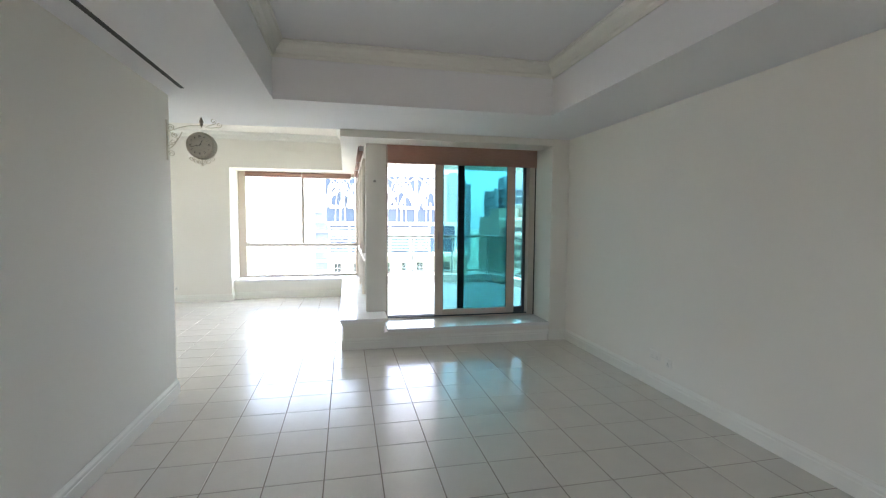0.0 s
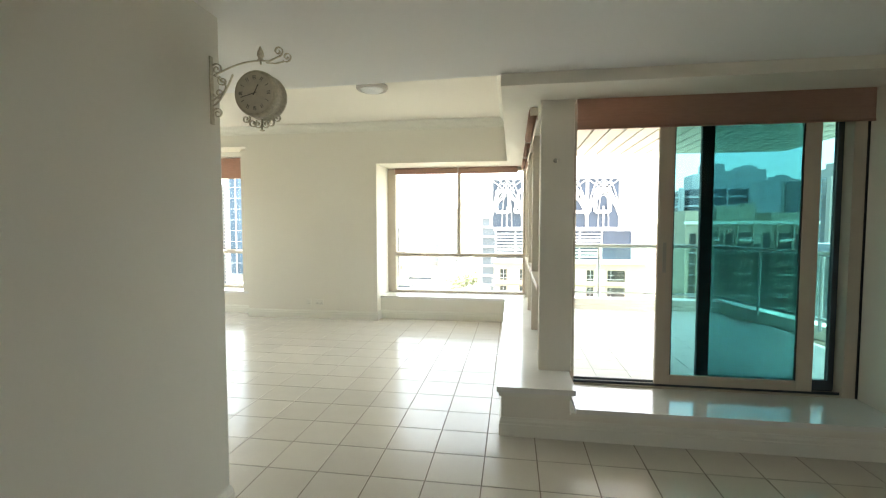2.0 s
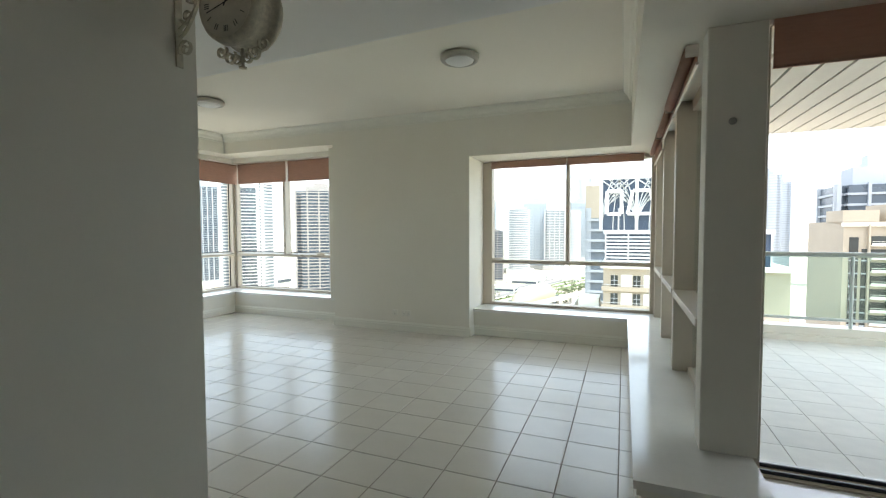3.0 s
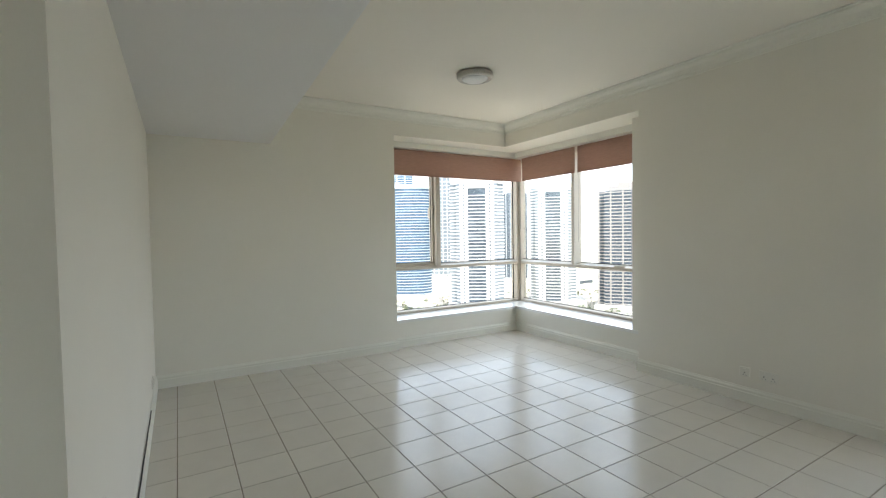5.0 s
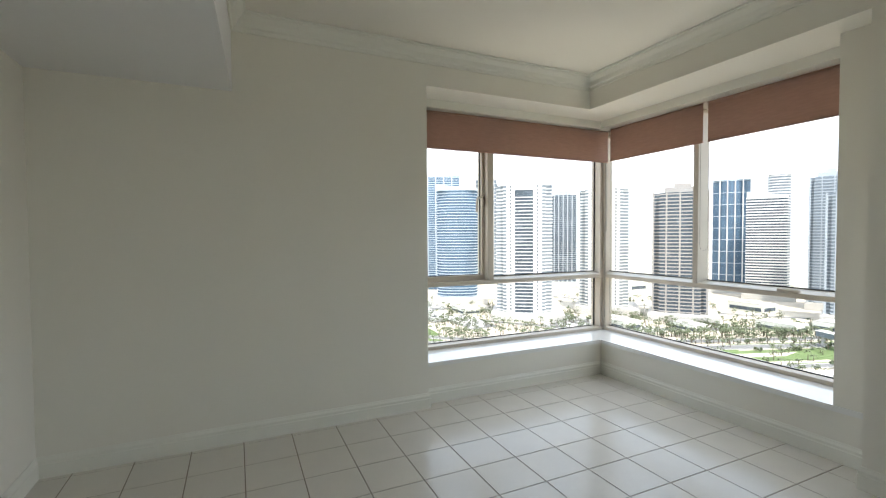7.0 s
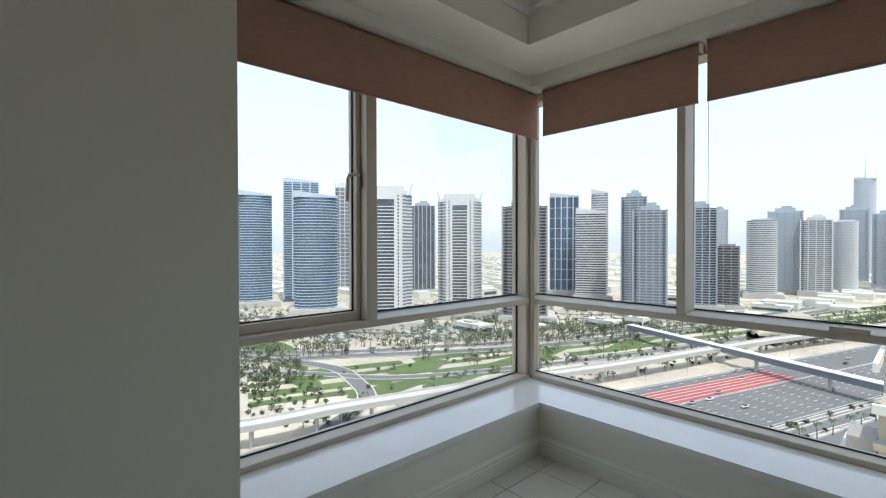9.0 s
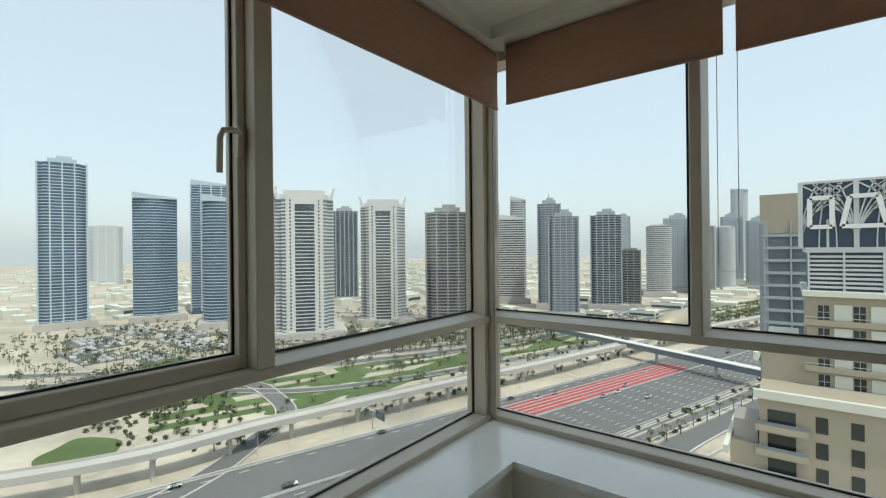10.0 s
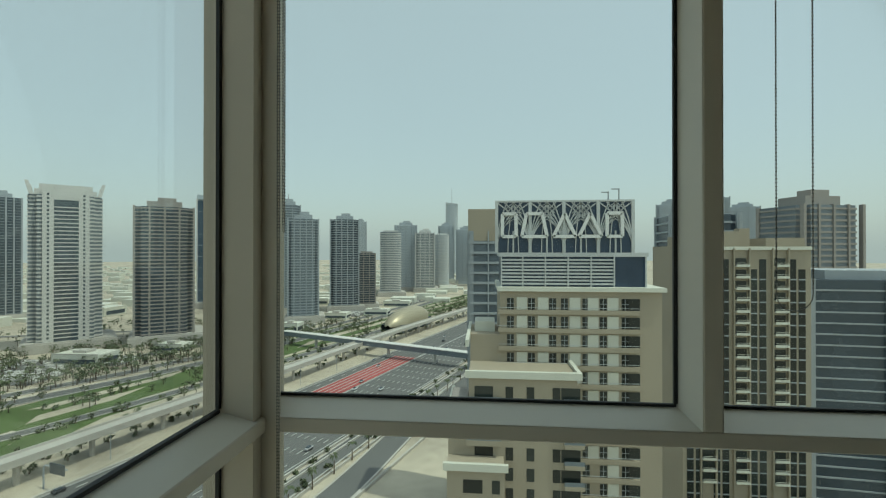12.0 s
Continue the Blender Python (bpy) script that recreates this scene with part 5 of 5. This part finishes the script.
tagged(part("parked_cars", bm, M_WHITE), "rows of pale parked cars far below", "cars", kind="stuff")
# far low quarter
verts, faces = [], []


def fbox(cx, cy, sx, sy, h):
    i = len(verts)
    verts.extend((cx + a * sx, cy + b * sy, GZ + c * h) for c in (0, 1) for a, b in ((-1, -1), (1, -1), (1, 1), (-1, 1)))
    faces.extend([(i + 4, i + 5, i + 6, i + 7), (i, i + 1, i + 5, i + 4), (i + 1, i + 2, i + 6, i + 5), (i + 2, i + 3, i + 7, i + 6), (i + 3, i, i + 4, i + 7)])


for _ in range(900):
    a = rng.uniform(-0.15, 1.5)
    r = rng.uniform(750, 3000)
    fbox(-r * math.sin(a), r * math.cos(a), rng.uniform(6, 22), rng.uniform(6, 18), rng.uniform(4, 12))
me = bpy.data.meshes.new("far_houses")
me.from_pydata(verts, [], faces)
me.materials.append(M_CREAM)
tagged(new("far_houses", me), "far low pale houses spread over the plain", "houses", kind="stuff")

verts, faces = [], []
tverts, tfaces = [], []


def tree(x, y, h, palm):
    i = len(tverts)
    for zz, rr in ((0, 0.35), (h * 0.75, 0.2)):
        tverts.extend((x + rr * math.cos(k * 2.1), y + rr * math.sin(k * 2.1), GZ + zz) for k in range(3))
    tfaces.extend([(i, i + 1, i + 4, i + 3), (i + 1, i + 2, i + 5, i + 4), (i + 2, i, i + 3, i + 5)])
    n = 12 if palm else 26
    for k in range(n):
        j = len(verts)
        a = rng.uniform(0, 6.28)
        if palm:
            L, z0 = rng.uniform(2.0, 3.2), GZ + h
            c, s = math.cos(a), math.sin(a)
            verts.extend([(x, y, z0), (x + c * L * 0.55 - s * 0.5, y + s * L * 0.55 + c * 0.5, z0 + 0.8), (x + c * L, y + s * L, z0 - rng.uniform(0.4, 1.6)), (x + c * L * 0.55 + s * 0.5, y + s * L * 0.55 - c * 0.5, z0 + 0.7)])
        else:
            r = h * 0.5 * rng.random() ** 0.5
            cx, cy, cz = x + r * math.cos(a), y + r * math.sin(a), GZ + h * rng.uniform(0.4, 1.05)
            q = rng.uniform(0.5, 1.2)
            verts.extend((cx + rng.uniform(-q, q), cy + rng.uniform(-q, q), cz + rng.uniform(-q, q)) for _ in range(4))
        faces.append((j, j + 1, j + 2, j + 3))


for _ in range(150):
    tree(*(Vector((-470, 120)).lerp(Vector((-215, 480)), rng.random()) + Vector((rng.uniform(-14, 14), rng.uniform(-14, 14)))), rng.uniform(5, 8), rng.random() < 0.5)
for _ in range(170):
    a, r = rng.uniform(0, 6.28), rng.random() ** 0.5
    tree(-345 + 75 * r * math.cos(a), 120 + 42 * r * math.sin(a), rng.uniform(3, 6), False)
for _ in range(420):
    x = rng.uniform(-480, -150)
    tree(x, 240 + (x + 480) * 0.9 + rng.uniform(-30, 60), rng.uniform(4, 8), rng.random() < 0.4)
for _ in range(260):
    s = rng.uniform(250, 900)
    tree(*rd(s, rng.uniform(-110, -60)), rng.uniform(4, 8), False)
for _ in range(120):
    tree(rng.uniform(40, 170), rng.uniform(40, 135), rng.uniform(4, 8), False)
for _ in range(500):
    s = rng.uniform(-160, 700)
    tree(*rd(s, rng.choice((-48, -58, -75, -90, -128)) + rng.uniform(-5, 5)), rng.uniform(1.2, 4.5), rng.random() < 0.2)
for k in range(34):
    tree(*rd(-190 + 13 * k, 68 + rng.uniform(-1, 1)), rng.uniform(6, 8), True)
for _ in range(110):
    a, r = rng.uniform(0, 6.28), rng.random() ** 0.5
    tree(-292 + 66 * r * math.cos(a), 108 + 34 * r * math.sin(a), rng.uniform(0.8, 2.8), False)
for _ in range(330):
    q = Vector((-370, 150)).lerp(Vector((-205, 470)), rng.random())
    tree(q.x + rng.choice((-16, -9, 14)) + rng.uniform(-3, 3), q.y + rng.uniform(-3, 3), rng.uniform(4, 8), rng.random() < 0.7)
for _ in range(300):
    tree(rng.uniform(-660, -380), rng.uniform(70, 250), rng.uniform(3, 7), rng.random() < 0.3)
for _ in range(380):
    tree(rng.uniform(-520, -180), rng.uniform(230, 560), rng.uniform(3, 7), rng.random() < 0.3)
for _ in range(120):
    tree(*rd(rng.uniform(-120, 500), rng.choice((53, 64)) + rng.uniform(-2, 2)), rng.uniform(0.8, 2.6), False)
me = bpy.data.meshes.new("tree_crowns")
me.from_pydata(verts, [], faces)
me.materials.append(M_LEAF)
tc = tagged(new("roadside_trees", me), "dusty green palms and small trees along the roads", "trees", kind="stuff")
me = bpy.data.meshes.new("tree_trunks")
me.from_pydata(tverts, [], tfaces)
me.materials.append(M_TRUNK)
ob = new("trunks", me)
ob.parent = tc

CARS = [material("white_car_paint", (0.7, 0.7, 0.7), 0.3, bump=0.0), material("dark_car_paint", (0.04, 0.04, 0.045), 0.3, bump=0.0), material("silver_car_paint", (0.4, 0.4, 0.41), 0.3, bump=0.0)]
protos = []
for m, nm in zip(CARS, ("white", "dark", "silver")):
    t = thing("car", 0, 0, 0, nm + " car driving on the highway", "car", "cars on the highway")
    boxes("car_body", [(-0.95, 0.95, -2.3, 2.3, 0.35, 0.95)], m, t, bevel=0.15)
    boxes("cabin", [(-0.82, 0.82, -1.3, 1.2, 0.95, 1.5)], M_TD, t, bevel=0.2)
    for sx in (-0.85, 0.85):
        for sy in (-1.4, 1.4):
            boxes("wheel", [(sx - 0.12, sx + 0.12, sy - 0.33, sy + 0.33, 0, 0.66)], M_BLACK, t, bevel=0.1)
    protos.append(t)
yaw = -math.degrees(math.atan2(U.x, U.y))
first = [True] * 3
for k in range(46):
    i = rng.choice((0, 0, 1, 2))
    x, y = rd(rng.uniform(-180, 420), rng.choice((-17.5, -8.5, -4.7, -0.9, 3.0, 7.0, 12.5, 16.5, 20.5, 24.5, 28.5, 32.5, 36.5, 40.5, 44.5)))
    m = pose(x, y, GZ + 0.8, 0, 0, yaw)
    if first[i]:
        protos[i].matrix_basis = m
        first[i] = False
    else:
        copy_thing(protos[i], m)
# street lamps and a sign gantry
lamp0 = None
for k in range(14):
    x, y = rd(-170 + 40 * k, -29)
    if lamp0 is None:
        lamp0 = thing("street_lamp", 0, 0, 0, "tall grey street lamp beside the highway", "street lamp", "street lamps")
        bm = bmesh.new()
        tube(bm, [(0, 0, 0), (0, 0, 11), (0.4, 0, 11.8), (2.2, 0, 12.2)], 0.12, 6)
        part("pole", bm, M_GREYC, lamp0)
        boxes("lamp_head", [(2.0, 3.0, -0.2, 0.2, 12.1, 12.35)], M_GREYC, lamp0)
        lamp0.matrix_basis = pose(x, y, GZ, 0, 0, yaw)
    else:
        copy_thing(lamp0, pose(x, y, GZ, 0, 0, yaw))
for s, p in ((-75, -27), (-60, 50)):
    x, y = rd(s, p)
    g = thing("sign_gantry", x, y, GZ, "grey cantilever road sign gantry", "road sign", "road signs")
    bm = bmesh.new()
    tube(bm, [(x, y, GZ), (x, y, GZ + 8.5), (x + 1, y - 0.2, GZ + 9.3), (x + 13, y - 3, GZ + 9.3)], 0.3, 8)
    part("arm", bm, M_GREYC, g)
    bm = bmesh.new()
    prism(bm, [(x + 4, y - 1.4), (x + 12, y - 3.4), (x + 12.1, y - 3.1), (x + 4.1, y - 1.1)], GZ + 7, GZ + 11)
    part("board", bm, M_TD, g)

# ---- floors: tiles ----
TS, TX, TY = 0.345, 0.268, 2.884
GAP = 0.0028
structure(boxes("floor", [(X_L - 0.22, X_R + 0.25, Y_BACK - 0.25, Y_L - 0.25, -0.2, -0.002), (X_W - 0.62, X_R + 0.25, Y_L - 0.25, 9.2, -0.2, -0.002)], M_GROUT), "cream ceramic tile floor with brown grout joints", "floor")
floor = bpy.data.objects["floor"]


def tile_mesh(s):
    b = bmesh.new()
    h = s / 2 - GAP
    box(b, -h, h, -h, h, -0.002, 0.0)
    for v in b.verts:
        if v.co.z > -0.001:
            v.co.x *= 1 - 0.002 / h
            v.co.y *= 1 - 0.002 / h
    return mesh_of("tile", b, M_TILE)


t_me = tile_mesh(TS)
verts, faces = [], []
for i in range(-24, 12):
    for j in range(-24, 20):
        cx, cy = TX + (i + 0.5) * TS, TY + (j + 0.5) * TS
        if not (X_W - 0.3 < cx < X_R + 0.2 and Y_BACK - 0.2 < cy < 8.95) or (cx < X_L - 0.4 and cy < Y_L - 0.3):
            continue
        if -4.3 < cx < 1.3 and 2.5 < cy < 6.6 and not (cx < X_L and cy < Y_L):
            ob = new("tile", t_me)
            ob.parent = floor
            ob.location = (cx, cy, 0)
        else:
            h = TS / 2 - GAP
            k = len(verts)
            verts.extend([(cx - h, cy - h, -0.002), (cx + h, cy - h, -0.002), (cx + h, cy + h, -0.002), (cx - h, cy + h, -0.002)])
            h -= 0.002
            verts.extend([(cx - h, cy - h, 0), (cx + h, cy - h, 0), (cx + h, cy + h, 0), (cx - h, cy + h, 0)])
            faces.extend([(k + 4, k + 5, k + 6, k + 7)] + [(k + a, k + (a + 1) % 4, k + 4 + (a + 1) % 4, k + 4 + a) for a in range(4)])
me = bpy.data.meshes.new("floor_tiles")
me.from_pydata(verts, [], faces)
me.materials.append(M_TILE)
ob = tagged(new("floor_tiles", me), kind="stuff")
ob.parent = floor
b_me = shared("balcony_tile", [(-0.148, 0.148, -0.148, 0.148, -0.012, 0.0)], M_BALTILE)
slab = bpy.data.objects["balcony_slab"]
for i in range(12):
    for j in range(12):
        cx, cy = 1.05 + i * 0.3, 5.5 + j * 0.3
        if cx < 3.55 + (8.9 - cy) * 0.24:
            ob = new("balcony_tile", b_me)
            ob.parent = slab
            ob.location = (cx, cy, BZ)
